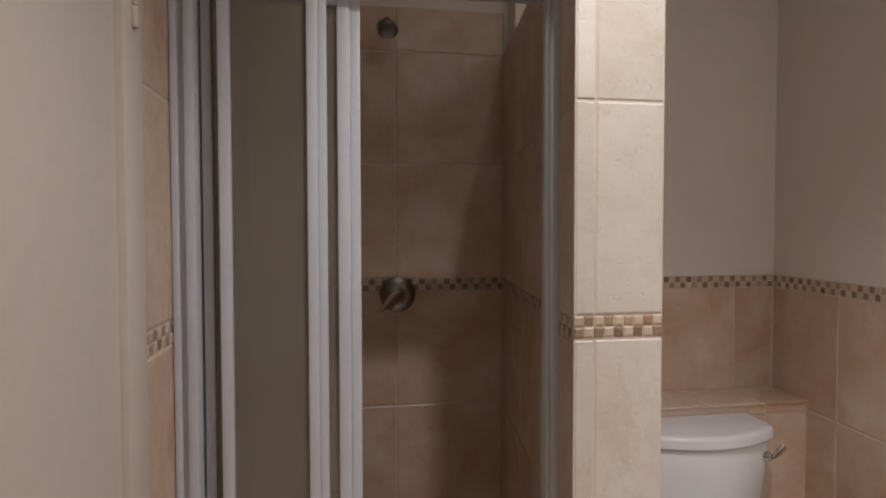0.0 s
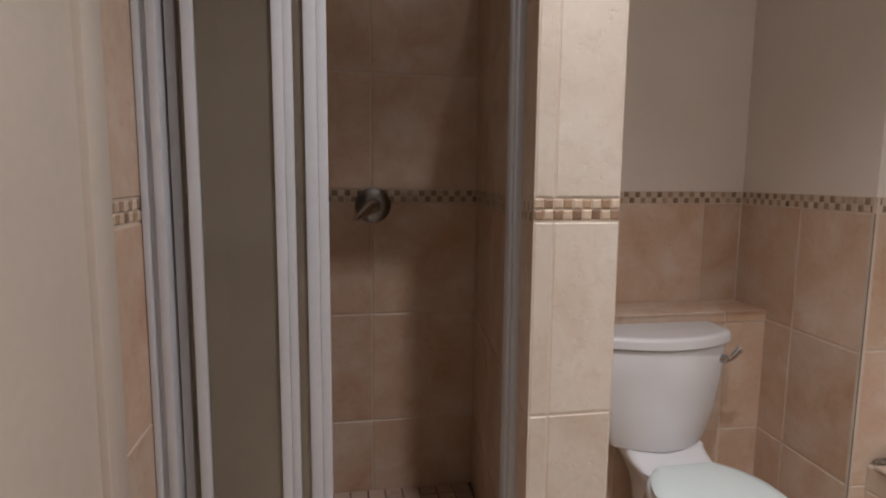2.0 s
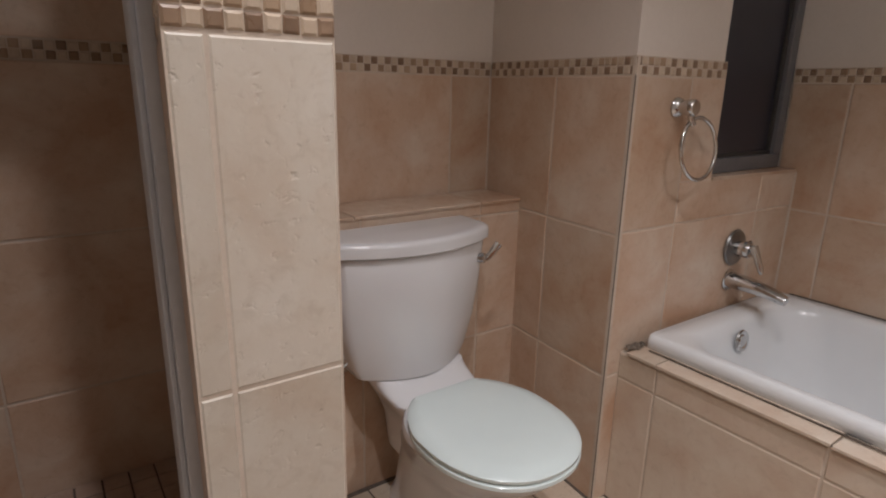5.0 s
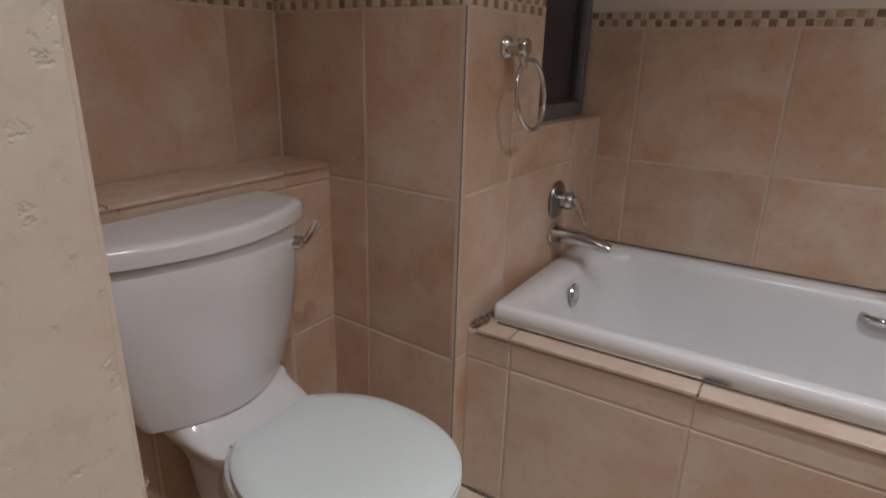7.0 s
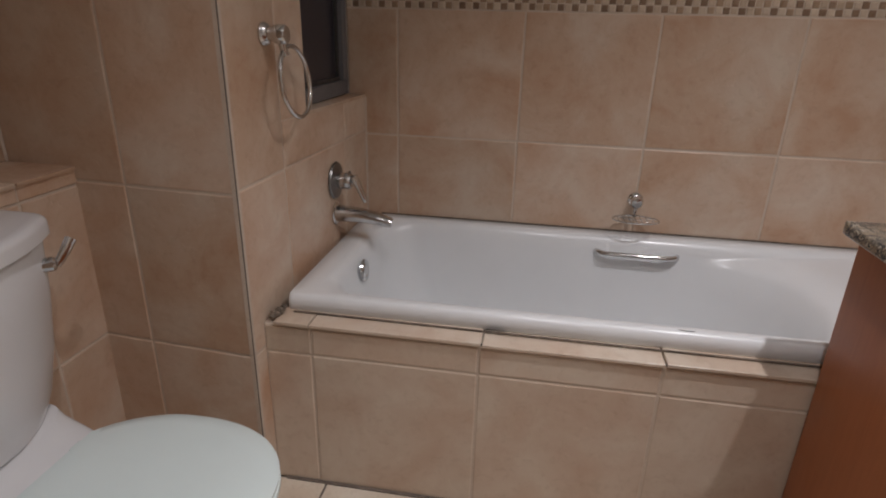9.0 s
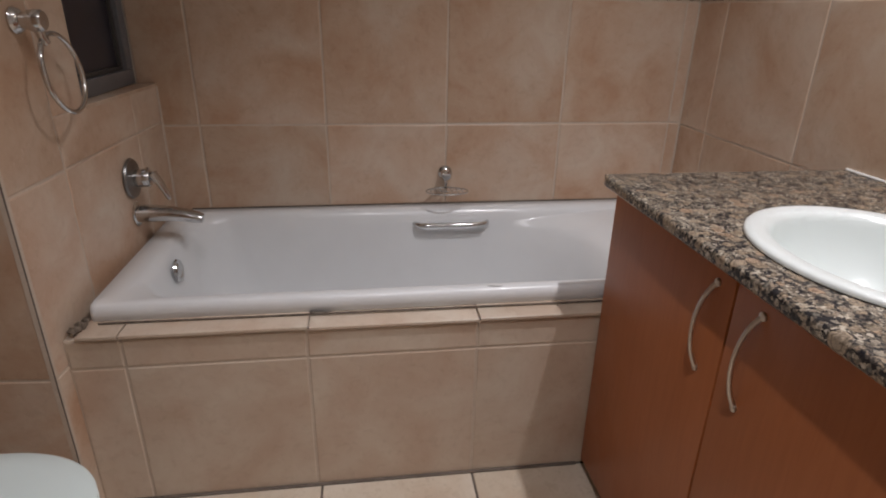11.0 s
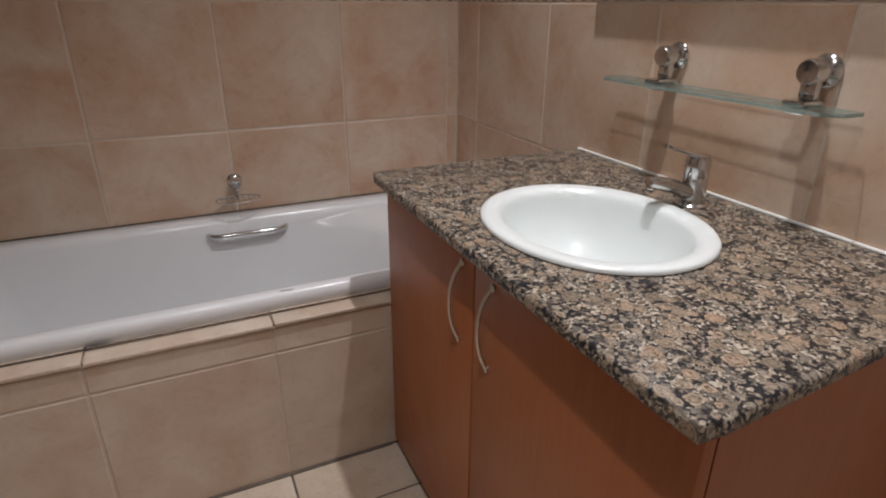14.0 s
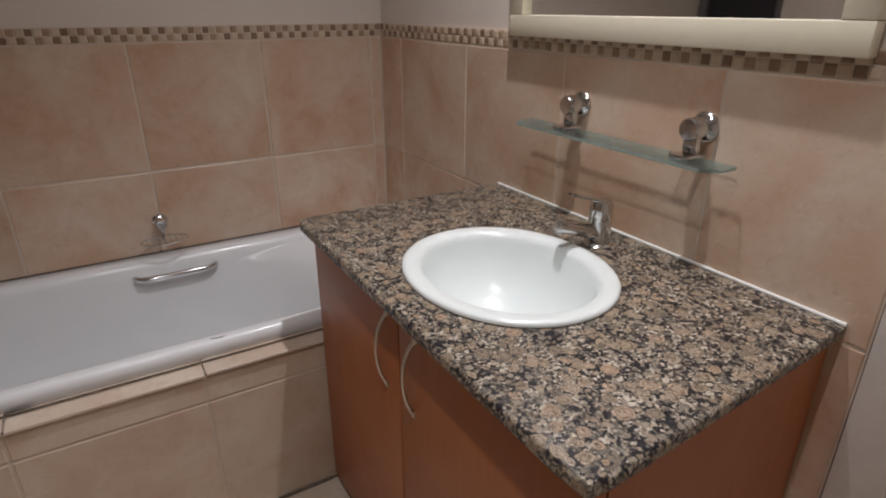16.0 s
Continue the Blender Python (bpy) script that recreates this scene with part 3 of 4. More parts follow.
structure("trim_bath_joint", sweep([(2.168, 1.2, 0.466), (2.168, 1.9, 0.466), (2.17, 2.4, 0.466), (2.172, 2.83, 0.466)], 0.0025, 6), MOULD, "mould-darkened joint below the bath rim", "sealant")
structure("trim_wall_joint", sweep([(XE - 0.003, 1.2, 0.503), (XE - 0.003, 2.0, 0.5035), (XE - 0.003, 2.8, 0.503)], 0.0035, 6), MOULD, "dark joint between bath and wall tiles", "sealant")
lump = sweep([Vector((2.130 + 0.0022 * k, 2.868 - 0.0006 * k, 0.467 + 0.0002 * k)) for k in range(25)], [0.004 + 0.007 * math.sin(math.pi * (k + 1) / 26) for k in range(25)], 14, 0.8)
for v in lump.verts:
    v.co += 0.0075 * noise.noise_vector(v.co * 110) + 0.003 * noise.noise_vector(v.co * 330)
structure("trim_corner_filler", lump, MOULD, "crumbling dirty sealant at the bath corner", "sealant")
for cx, cy, cz, w in ((2.184, 2.345, 0.4655, 0.052), (2.203, 1.93, 0.5022, 0.040), (2.183, 1.60, 0.4655, 0.03)):
    chip = sweep([(cx - 0.002, cy - w / 2, cz), (cx - 0.004, cy - w / 5, cz), (cx - 0.003, cy + w / 4, cz), (cx, cy + w / 2, cz)], [0.0008, 0.0026, 0.0030, 0.0008], 8, 0.5)
    for v in chip.verts:
        v.co += 0.0012 * noise.noise_vector(v.co * 160)
    structure("trim_joint_chip", chip, SEAL, "black gap where the bath sealant has broken away", "sealant")
structure("trim_floor_joint", box(2.118, 2.127, 1.70, 2.86, -0.002, 0.004), FLOOR_GROUT, "dark dirty joint at the foot of the bath panel", "sealant")
structure("trim_alcove_joint", prism([(NX0 - 0.006, NY0), (NX0 + 0.004, NY0), (NX1 + 0.004, 3.29), (NX1 - 0.012, 3.29)], -0.002, 0.004), FLOOR_GROUT, "dark joint at the alcove wall foot", "sealant")
structure("trim_ledge_joint", box(1.2, 2.1, 3.277, 3.29, -0.002, 0.004), FLOOR_GROUT, "dark joint at the foot of the boxing", "sealant")

# ---- window and doors ----


def window_in_block():
    w = tagged(new("window_1"), "grey aluminium window with black night glass above the bath", "window", "", "structure")
    yf = 2.905
    fr = bmesh.new()
    x0, x1, z0, z1, f = WX0 - 0.004, 2.856, WZ0 - 0.002, WZ1, 0.042
    for a in ((x0, x1, z0, z0 + f), (x0, x1, z1 - f, z1), (x0, x0 + f, z0 + f, z1 - f), (x1 - f, x1, z0 + f, z1 - f)):
        box(a[0], a[1], yf, yf + 0.05, a[2], a[3], 0.002, 1, bm=fr)
    part("window_frame", fr, ALU_GREY, w)
    sash = bmesh.new()
    g = 0.012
    for a in ((x0 + f, x1 - f, z0 + f, z0 + f + g), (x0 + f, x1 - f, z1 - f - g, z1 - f), (x0 + f, x0 + f + g, z0 + f + g, z1 - f - g), (x1 - f - g, x1 - f, z0 + f + g, z1 - f - g)):
        box(a[0], a[1], yf + 0.012, yf + 0.04, a[2], a[3], 0.0015, 1, bm=sash)
    part("sash_bead", sash, SEAL, w, "thin black glazing bead")
    part("pane", box(x0 + f, x1 - f, yf + 0.022, yf + 0.028, z0 + f, z1 - f), WINDOW_GLASS, w, "dark glass pane with night outside")
    part("window_sill", prism([(WX0, tap_y(WX0) - 0.002), (XE - 0.004, tap_y(XE) - 0.002), (XE - 0.004, 2.95), (WX0, 2.95)], WZ0 - 0.012, WZ0 - 0.003), WALL_TILE, w, "narrow beige tiled sill")


window_in_block()


def door_west():
    d = tagged(new("door_1"), "closed cream painted flush door in a white frame", "door", "", "structure")
    part("door_leaf", box(XW - 0.045, XW - 0.008, DW0 + 0.004, DW1 - 0.022, 0.008, DH - 0.035, 0.002, 1), DOOR_PAINT, d, "plain cream painted flush leaf")
    fr = bmesh.new()
    for a in ((DW1 - 0.02, DW1 + 0.055, 0, DH + 0.05), (DW0 - 0.06, DW0 + 0.002, 0, DH + 0.05)):
        box(XW - 0.10, XW + 0.004, a[0], a[1], a[2], a[3], 0.004, 2, bm=fr)
    box(XW - 0.10, XW + 0.004, DW0, DW1, DH - 0.032, DH + 0.05, 0.004, 2, bm=fr)
    part("door_frame", fr, DOOR_PAINT, d, "cream painted timber frame")
    for z in (0.25, 1.662):
        hg = bmesh.new()
        for k in range(3):
            lathe([(0.0055, 0), (0.006, 0.001), (0.006, 0.030), (0.0055, 0.031)], 12, at=(XW + 0.006, DW1 + 0.016, z + 0.033 * k), bm=hg)
        part("hinge", hg, DOOR_PAINT, d, "painted-over butt hinge")


door_west()


def door_south():
    d = tagged(new("door_2"), "white painted door and moulded casing beside the vanity", "door", "", "structure")
    fr = bmesh.new()
    for x0, x1 in ((SD1 - 0.01, 1.163), (SD0 - 0.05, SD0 + 0.01)):
        box(x0, x1, YS - 0.12, YS + 0.012, 0, 2.1, 0.004, 2, bm=fr)
    box(SD0, SD1, YS - 0.12, YS + 0.012, 2.03, 2.1, 0.004, 2, bm=fr)
    part("door_frame", fr, CASING_PAINT, d, "white painted casing")
    stop = bmesh.new()
    for x0, x1 in ((SD1 - 0.03, SD1 - 0.01), (SD0 + 0.01, SD0 + 0.03)):
        box(x0, x1, YS - 0.10, YS - 0.02, 0, 2.03, 0.003, 2, bm=stop)
    part("door_stop", stop, CASING_PAINT, d)
    part("door_leaf", box(SD0 + 0.012, SD1 - 0.012, YS - 0.075, YS - 0.04, 0.008, 2.025, 0.002, 1), CASING_PAINT, d, "plain white flush leaf")


door_south()

# ---- downlights ----


def downlight(x, y):
    d = empty("downlight", (x, y, CEIL), "round white recessed ceiling downlight, lit", "ceiling light", "downlights in the ceiling")
    part("trim_ring", lathe([(0.040, -0.001), (0.052, -0.002), (0.055, -0.006), (0.05, -0.011), (0.043, -0.010), (0.040, -0.004)], 40), ALU_WHITE, d)
    part("reflector", lathe([(0.0295, -0.0015), (0.040, -0.0015), (0.040, -0.0035), (0.0295, -0.0050)], 32), CHROME, d, "small chrome reflector ring")
    part("lens", lathe([(0.029, -0.001), (0.029, -0.004), (0.015, -0.006), (0.001, -0.006)], 32), LAMP_GLOW, d, "glowing frosted lens")
    return d


for lx, ly, _w, _b in LAMPS:
    downlight(lx, ly)

# ---- shower ----


def shower_enclosure():
    s = empty("shower_enclosure", (0.66, 2.755, 0.13), "white aluminium sliding shower doors with hazy glass, slid open", "shower door")
    inv = Matrix.Translation((-0.66, -2.755, -0.13))

    def put(name, bm, m, label="", parent=s):
        ob = part(name, bm, m, parent, label)
        if parent is s:
            ob.matrix_basis = inv
        return ob

    Y = 2.755
    jamb = put("wall_jamb", box(0.323, 0.334, Y - 0.020, Y + 0.034, 0.131, 1.83, 0.002, 2), ALU_WHITE, "ribbed white wall profile")
    for x0, x1 in ((XW + 0.001, 0.323), (0.334, 0.352)):
        put("rib", box(x0, x1, Y - 0.030, Y + 0.034, 0.131, 1.83, 0.002, 2), ALU_WHITE, "", jamb)
    jr = bmesh.new()
    for x0, x1, y0, y1 in ((1.024, 1.040, Y - 0.032, Y + 0.030), (1.017, 1.024, Y - 0.020, Y + 0.020)):
        box(x0, x1, y0, y1, 0.131, 1.83, 0.002, 2, bm=jr)
    put("strike_jamb", jr, ALU_WHITE, "white closing profile on the pillar")
    top = box(XW + 0.001, 1.0365, Y - 0.034, Y + 0.038, 1.83, 1.875, 0.003, 2)
    put("head_rail", top, ALU_WHITE)
    bot = bmesh.new()
    box(0.353, 1.016, Y - 0.034, Y + 0.038, 0.131, 0.142, 0.002, 1, bm=bot)
    for y in (-0.032, 0.0, 0.032):
        box(0.353, 1.016, Y + y - 0.002, Y + y + 0.002, 0.142, 0.158, 0.0008, 1, bm=bot)
    put("sill_track", bot, ALU_WHITE)
    for x0, x1, y, wl, wr in ((0.392, 0.585, Y - 0.017, 0.021, 0.036), (0.356, 0.648, Y + 0.017, 0.018, 0.044)):
        pane = box(x0 + wl * 0.6, x1 - wr * 0.6, y - 0.002, y + 0.002, 0.17, 1.81)
        panel = put("sliding_panel", pane, SHOWER_GLASS, "hazy grey-brown shower glass")
        st = bmesh.new()
        box(x0, x0 + wl, y - 0.011, y + 0.011, 0.16, 1.82, 0.002, 2, bm=st)
        put("stile", st, ALU_WHITE, "", panel)
        st = bmesh.new()
        box(x1 - wr, x1 - wr * 0.45, y - 0.012, y + 0.011, 0.16, 1.82, 0.002, 2, bm=st)
        box(x1 - wr * 0.45, x1, y - 0.008, y + 0.011, 0.16, 1.82, 0.002, 2, bm=st)
        put("stile", st, ALU_WHITE, "", panel)
        for z0, z1 in ((0.16, 0.185), (1.795, 1.82)):
            put("rail", box(x0 + wl, x1 - wr, y - 0.010, y + 0.010, z0, z1, 0.002, 1), ALU_WHITE, "", panel)
        for x in (x0 + 0.04, x1 - 0.05):
            put("roller", lathe([(0.006, 0), (0.010, 0.001), (0.010, 0.007), (0.006, 0.008)], 16, (0, 1, 0), (x, y - 0.004, 1.822)), SEAL, "small dark roller", panel)


shower_enclosure()


def shower_rose():
    s = empty("shower_rose", (0.745, YSH, 2.03), "small round chrome shower rose on a short arm", "shower rose")
    part("wall_flange", lathe([(0.012, 0), (0.028, 0.0), (0.028, 0.004), (0.015, 0.010), (0.012, 0.012)], 28, (0, -1, 0)), SHADED_CHROME, s)
    part("arm", sweep(bezier((0, -0.005, 0), (0, -0.06, 0.005), (0, -0.09, 0.0), (0, -0.115, -0.02)), 0.009, 12), SHADED_CHROME, s)
    part("spray_face", lathe([(0.010, -0.012), (0.014, 0.0), (0.012, 0.012), (0.026, 0.028), (0.031, 0.034), (0.031, 0.045), (0.026, 0.048), (0.02, 0.046), (0.002, 0.046)], 28, (0, -0.6, -0.8), (0, -0.115, -0.02)), SHADED_CHROME, s)


shower_rose()


def shower_mixer():
    s = empty("shower_mixer", (0.782, YSH, 1.150), "round chrome shower mixer with a conical lever", "shower mixer")
    part("escutcheon", lathe([(0.01, 0.0), (0.058, 0.0), (0.06, 0.003), (0.055, 0.008), (0.033, 0.013), (0.01, 0.014)], 40, (0, -1, 0)), SHADED_CHROME, s)
    part("body", lathe([(0.024, 0.008), (0.025, 0.03), (0.022, 0.045), (0.012, 0.05)], 28, (0, -1, 0)), SHADED_CHROME, s)
    part("lever", sweep(bezier((0.0, -0.028, 0.002), (-0.018, -0.055, -0.008), (-0.040, -0.082, -0.024), (-0.062, -0.105, -0.040)), [0.024, 0.0235, 0.023, 0.022, 0.021, 0.0195, 0.018, 0.016, 0.014, 0.012, 0.010, 0.0085, 0.006], 18), CHROME, s)


shower_mixer()


def drain():
    d = empty("drain", (0.77, 3.19, 0.130), "round dark metal drain grate in the shower floor", "drain")
    part("ring", lathe([(0.030, 0), (0.042, 0), (0.042, 0.003), (0.038, 0.006), (0.031, 0.004)], 32), SEAL, d)
    g = bmesh.new()
    for k in range(-3, 4):
        h = math.sqrt(max(0.031 ** 2 - (k * 0.009) ** 2, 0))
        box(k * 0.009 - 0.0025, k * 0.009 + 0.0025, -h, h, 0.0, 0.003, bm=g)
    part("grate", g, SEAL, d)


drain()

# ---- toilet ----


def toilet():
    cx = 1.68
    t = empty("toilet", (cx, 3.0, 0), "white close-coupled toilet with its lid down", "toilet")
    yb = 0.276

    def cist(w, front, side, z, r=0.018, back=yb):
        """Plan of the cistern: straight back and short sides, bowed front, rounded corners."""
        half = [(w, back - 0.03 * k) for k in range(3)]
        slope = 2 * (side - front) / w
        a, b = (w, side + r), (w - r * 0.9, side - r * 0.9 * slope)
        for k in range(7):
            t = k / 6
            half.append(tuple((1 - t) ** 2 * p + 2 * t * (1 - t) * q + t * t * o for p, q, o in zip(a, (w, side), b)))
        for k in range(1, 17):
            x = (w - r * 0.9) * (1 - k / 16)
            half.append((x, front + (side - front) * (x / w) ** 2))
        ring = half + [(-x, y) for x, y in half[-2::-1]]
        return [(x, y, z) for x, y in ring]

    body = loft([cist(0.152, 0.120, 0.186, 0.4115, 0.012), cist(0.156, 0.116, 0.182, 0.4145, 0.012), cist(0.170, 0.112, 0.178, 0.445, 0.014), cist(0.193, 0.106, 0.172, 0.53), cist(0.209, 0.101, 0.168, 0.63, 0.022),
                 cist(0.218, 0.098, 0.166, 0.732, 0.024), cist(0.216, 0.101, 0.169, 0.737, 0.024)])
    off = Matrix.Translation((-0.025, 0, 0))
    c = part("cistern", body, PORCELAIN, t, matrix=off)
    lid = loft([cist(w, f, f + 0.072, z, 0.024) for w, f, z in ((0.219, 0.099, 0.7400), (0.2265, 0.091, 0.7412), (0.2295, 0.0865, 0.7445), (0.2295, 0.0865, 0.7655), (0.2285, 0.0877, 0.7705), (0.2255, 0.091, 0.7750), (0.221, 0.096, 0.7775), (0.213, 0.105, 0.7785))])
    part("cistern_lid", lid, PORCELAIN, c, "low white cistern lid with a bowed front")
    lev = lathe([(0.008, -0.010), (0.014, -0.008), (0.014, 0.010), (0.010, 0.015), (0.002, 0.016)], 20, (0.62, -0.78, 0), (0.191, 0.148, 0.690))
    sweep([(0.200, 0.138, 0.686), (0.208, 0.134, 0.695), (0.220, 0.131, 0.709), (0.236, 0.129, 0.727)], [0.007, 0.0085, 0.0100, 0.0110], 12, 0.40, up=(-0.3, -0.9, 0.3), bm=lev)
    part("flush_lever", lev, CHROME, c, "chrome flush lever")

    # bowl: the pan, its foot and the deck under the cistern
    def pan(a, b0, b1, z, p=2.1):
        return [(x, y, z) for x, y, _ in oval(0, (b0 + b1) / 2, a, (b1 - b0) / 2, z, 56, p, 0.04)]
    bowl = loft([pan(0.088, -0.11, 0.24, 0.0, 2.8), pan(0.087, -0.11, 0.24, 0.03, 2.8), pan(0.076, -0.095, 0.23, 0.06, 2.5), pan(0.072, -0.095, 0.22, 0.14, 2.3),
                 pan(0.086, -0.145, 0.20, 0.21), pan(0.120, -0.225, 0.17, 0.272), pan(0.155, -0.300, 0.12, 0.335), pan(0.172, -0.328, 0.10, 0.368), pan(0.168, -0.324, 0.095, 0.379)])
    for v in bowl.verts:
        v.co.x -= 0.012
    part("bowl", bowl, PORCELAIN, t)
    deck = loft([oval(-0.010, (y0 + 0.272) / 2, w, (0.272 - y0) / 2, z, 48, 3.6) for z, w, y0 in (
        (0.16, 0.055, 0.09), (0.27, 0.072, 0.07), (0.33, 0.100, 0.035), (0.366, 0.122, 0.020), (0.376, 0.127, 0.030), (0.383, 0.130, 0.054), (0.390, 0.132, 0.082), (0.399, 0.134, 0.108), (0.4115, 0.136, 0.126))])
    part("deck", deck, PORCELAIN, t, "white ceramic shelf under the cistern")

    def seat_ring(a, b0, b1, z):
        out = []
        for i in range(72):
            th = 2 * math.pi * i / 72
            cc, ss = math.cos(th), math.sin(th)
            pw = 2.15 if ss < 0 else 2.7
            x = a * math.copysign(abs(cc) ** (2 / pw), cc)
            y = (b0 + b1) / 2 + (b1 - b0) / 2 * math.copysign(abs(ss) ** (2 / pw), ss)
            y = min(y, b1 - 0.020)
            narrow = 1 - 0.16 * max(0.0, (y - b0) / (b1 - b0) - 0.62) / 0.38
            out.append((x * narrow * 0.972 - 0.018, y - 0.011 - 0.012 * max(0.0, (y - b0) / (b1 - b0) - 0.5), z))
        return out
    seat = loft([seat_ring(0.170, -0.325, 0.07, 0.3795), seat_ring(0.178, -0.333, 0.075, 0.384), seat_ring(0.178, -0.333, 0.075, 0.392), seat_ring(0.172, -0.327, 0.072, 0.3965)])
    for hx in (-0.087, 0.051):
        part("seat_hinge", box(hx - 0.014, hx + 0.014, 0.046, 0.066, 0.378, 0.394, 0.005, 2), SEAT_PLASTIC, t)
    part("seat", seat, SEAT_PLASTIC, t, "white plastic seat ring")
    lid2 = loft([seat_ring(0.170, -0.325, 0.075, 0.397), seat_ring(0.177, -0.332, 0.08, 0.400), seat_ring(0.178, -0.333, 0.08, 0.407), seat_ring(0.170, -0.325, 0.076, 0.413),
                 seat_ring(0.14, -0.29, 0.06, 0.4165), seat_ring(0.08, -0.22, 0.0, 0.4185)])
    part("seat_lid", lid2, SEAT_PLASTIC, t, "closed pale white plastic lid")
    return t


toilet()


def roll_holder():
    h = empty("toilet_roll_holder", (1.197, 2.668, 0.752), "chrome toilet roll holder on the dividing wall", "roll holder")
    part("flange", lathe([(0.008, 0), (0.022, 0), (0.022, 0.006), (0.012, 0.010)], 24, (1, 0, 0)), CHROME, h)
    part("arm", sweep([(0.006, 0, 0), (0.020, 0, 0), (0.026, 0.004, 0), (0.028, 0.012, 0), (0.028, 0.06, 0), (0.028, 0.12, 0)], 0.006, 12), CHROME, h)


roll_holder()


def towel_ring():
    x, z = 2.233, 1.088
    y = tap_y(x)
    r = empty("towel_ring", (x, y, z), "chrome towel ring on a round wall mount", "towel ring")
    part("mount", lathe([(0.012, 0.0), (0.024, 0.0), (0.025, 0.004), (0.021, 0.012), (0.015, 0.016), (0.015, 0.026), (0.019, 0.028), (0.020, 0.034), (0.020, 0.050), (0.017, 0.054), (0.002, 0.055)], 32, (0, -1, 0)), CHROME, r)
    part("hanger", sweep([(0.0, -0.04, -0.012), (0.004, -0.042, -0.03), (0.010, -0.046, -0.042)], [0.009, 0.008, 0.0075], 12), CHROME, r)
    c, R = Vector((0.040, -0.050, -0.100)), 0.076
    pts = [c + R * Vector((math.cos(a), 0.12 * math.sin(a), math.sin(a))) for a in (2 * math.pi * i / 56 for i in range(56))]
    part("ring", sweep(pts, 0.0052, 10, closed=True, up=(0, 1, 0)), CHROME, r)


towel_ring()

# ---- bath ----
BX0, BX1, BY0, BY1, BZ = 2.186, 2.856, 1.152, 2.852, 0.503


def rect_ring(x0, x1, y0, y1, z, r, n=10, rs=None):
    """A rounded rectangle; r: corner radius, rs: that of the corners at y0."""
    rs = r if rs is None else rs
    pts = []
    for cx, cy, a0, rr in ((x1 - r, y1 - r, 0, r), (x0 + r, y1 - r, 90, r), (x0 + rs, y0 + rs, 180, rs), (x1 - rs, y0 + rs, 270, rs)):
        for k in range(n):
            a = radians(a0 + 90 * k / (n - 1))
            pts.append((cx + rr * math.cos(a), cy + rr * math.sin(a), z))
    return pts


def bath():
    b = empty("bathtub", (2.52, 2.0, 0), "white built-in acrylic bathtub with chrome grip", "bathtub")
    inv = Matrix.Translation((-2.52, -2.0, 0))

    def ring(dx0, dx1, dy0, dy1, z, r, rs=None):
        return rect_ring(BX0 + dx0, BX1 - dx1, BY0 + dy0, BY1 - dy1, z, r, 18, rs)
    rings = [ring(0.006, 0, 0, 0, 0.458, 0.010), ring(0.0, 0, 0, 0, 0.464, 0.012), ring(-0.002, 0, 0, 0, 0.485, 0.014), ring(0.002, 0.001, 0.001, 0.001, BZ - 0.004, 0.016), ring(0.010, 0.004, 0.004, 0.004, BZ, 0.02),
             ring(0.030, 0.036, 0.05, 0.055, BZ - 0.001, 0.05), ring(0.042, 0.048, 0.065, 0.068, BZ - 0.006, 0.09), ring(0.050, 0.054, 0.09, 0.076, BZ - 0.014, 0.11, 0.12), ring(0.056, 0.059, 0.22, 0.082, BZ - 0.030, 0.115, 0.20),
             ring(0.060, 0.062, 0.34, 0.087, BZ - 0.048, 0.12, 0.262), ring(0.065, 0.066, 0.37, 0.092, BZ - 0.075, 0.125, 0.262), ring(0.072, 0.072, 0.40, 0.10, BZ - 0.13, 0.13, 0.258), ring(0.085, 0.085, 0.44, 0.115, BZ - 0.22, 0.14, 0.245),
             ring(0.100, 0.100, 0.49, 0.135, BZ - 0.31, 0.15, 0.23), ring(0.125, 0.125, 0.53, 0.165, BZ - 0.36, 0.14, 0.205), ring(0.17, 0.17, 0.59, 0.21, BZ - 0.3695, 0.12, 0.16), ring(0.25, 0.25, 0.70, 0.36, BZ - 0.383, 0.07)]
    tub = part("tub", loft(rings, (False, True)), BATH_ENAMEL, b, "glossy white moulded tub", matrix=inv)
    me = tub.data
    me.set_sharp_from_angle(angle=radians(75))
    ov = lathe([(0.012, 0), (0.031, 0.0), (0.033, 0.004), (0.030, 0.009), (0.024, 0.008), (0.020, 0.005), (0.016, 0.009), (0.004, 0.010)], 32, (0, -1, 0.12), (2.497, BY1 - 0.094, 0.443))
    part("overflow", ov, CHROME, b, "round chrome overflow", matrix=inv)
    gx = BX1 - 0.066
    g = sweep([(gx + 0.012, 2.075, 0.452), (gx - 0.006, 2.07, 0.453), (gx - 0.020, 2.055, 0.453), (gx - 0.024, 2.03, 0.453), (gx - 0.024, 1.95, 0.453), (gx - 0.024, 1.87, 0.453), (gx - 0.020, 1.845, 0.453), (gx - 0.006, 1.83, 0.453), (gx + 0.012, 1.825, 0.452)],
              [0.009, 0.0098, 0.0098, 0.0094, 0.0094, 0.0094, 0.0098, 0.0098, 0.009], 14)
    part("grip", g, CHROME, b, "chrome grab handle", matrix=inv)


bath()


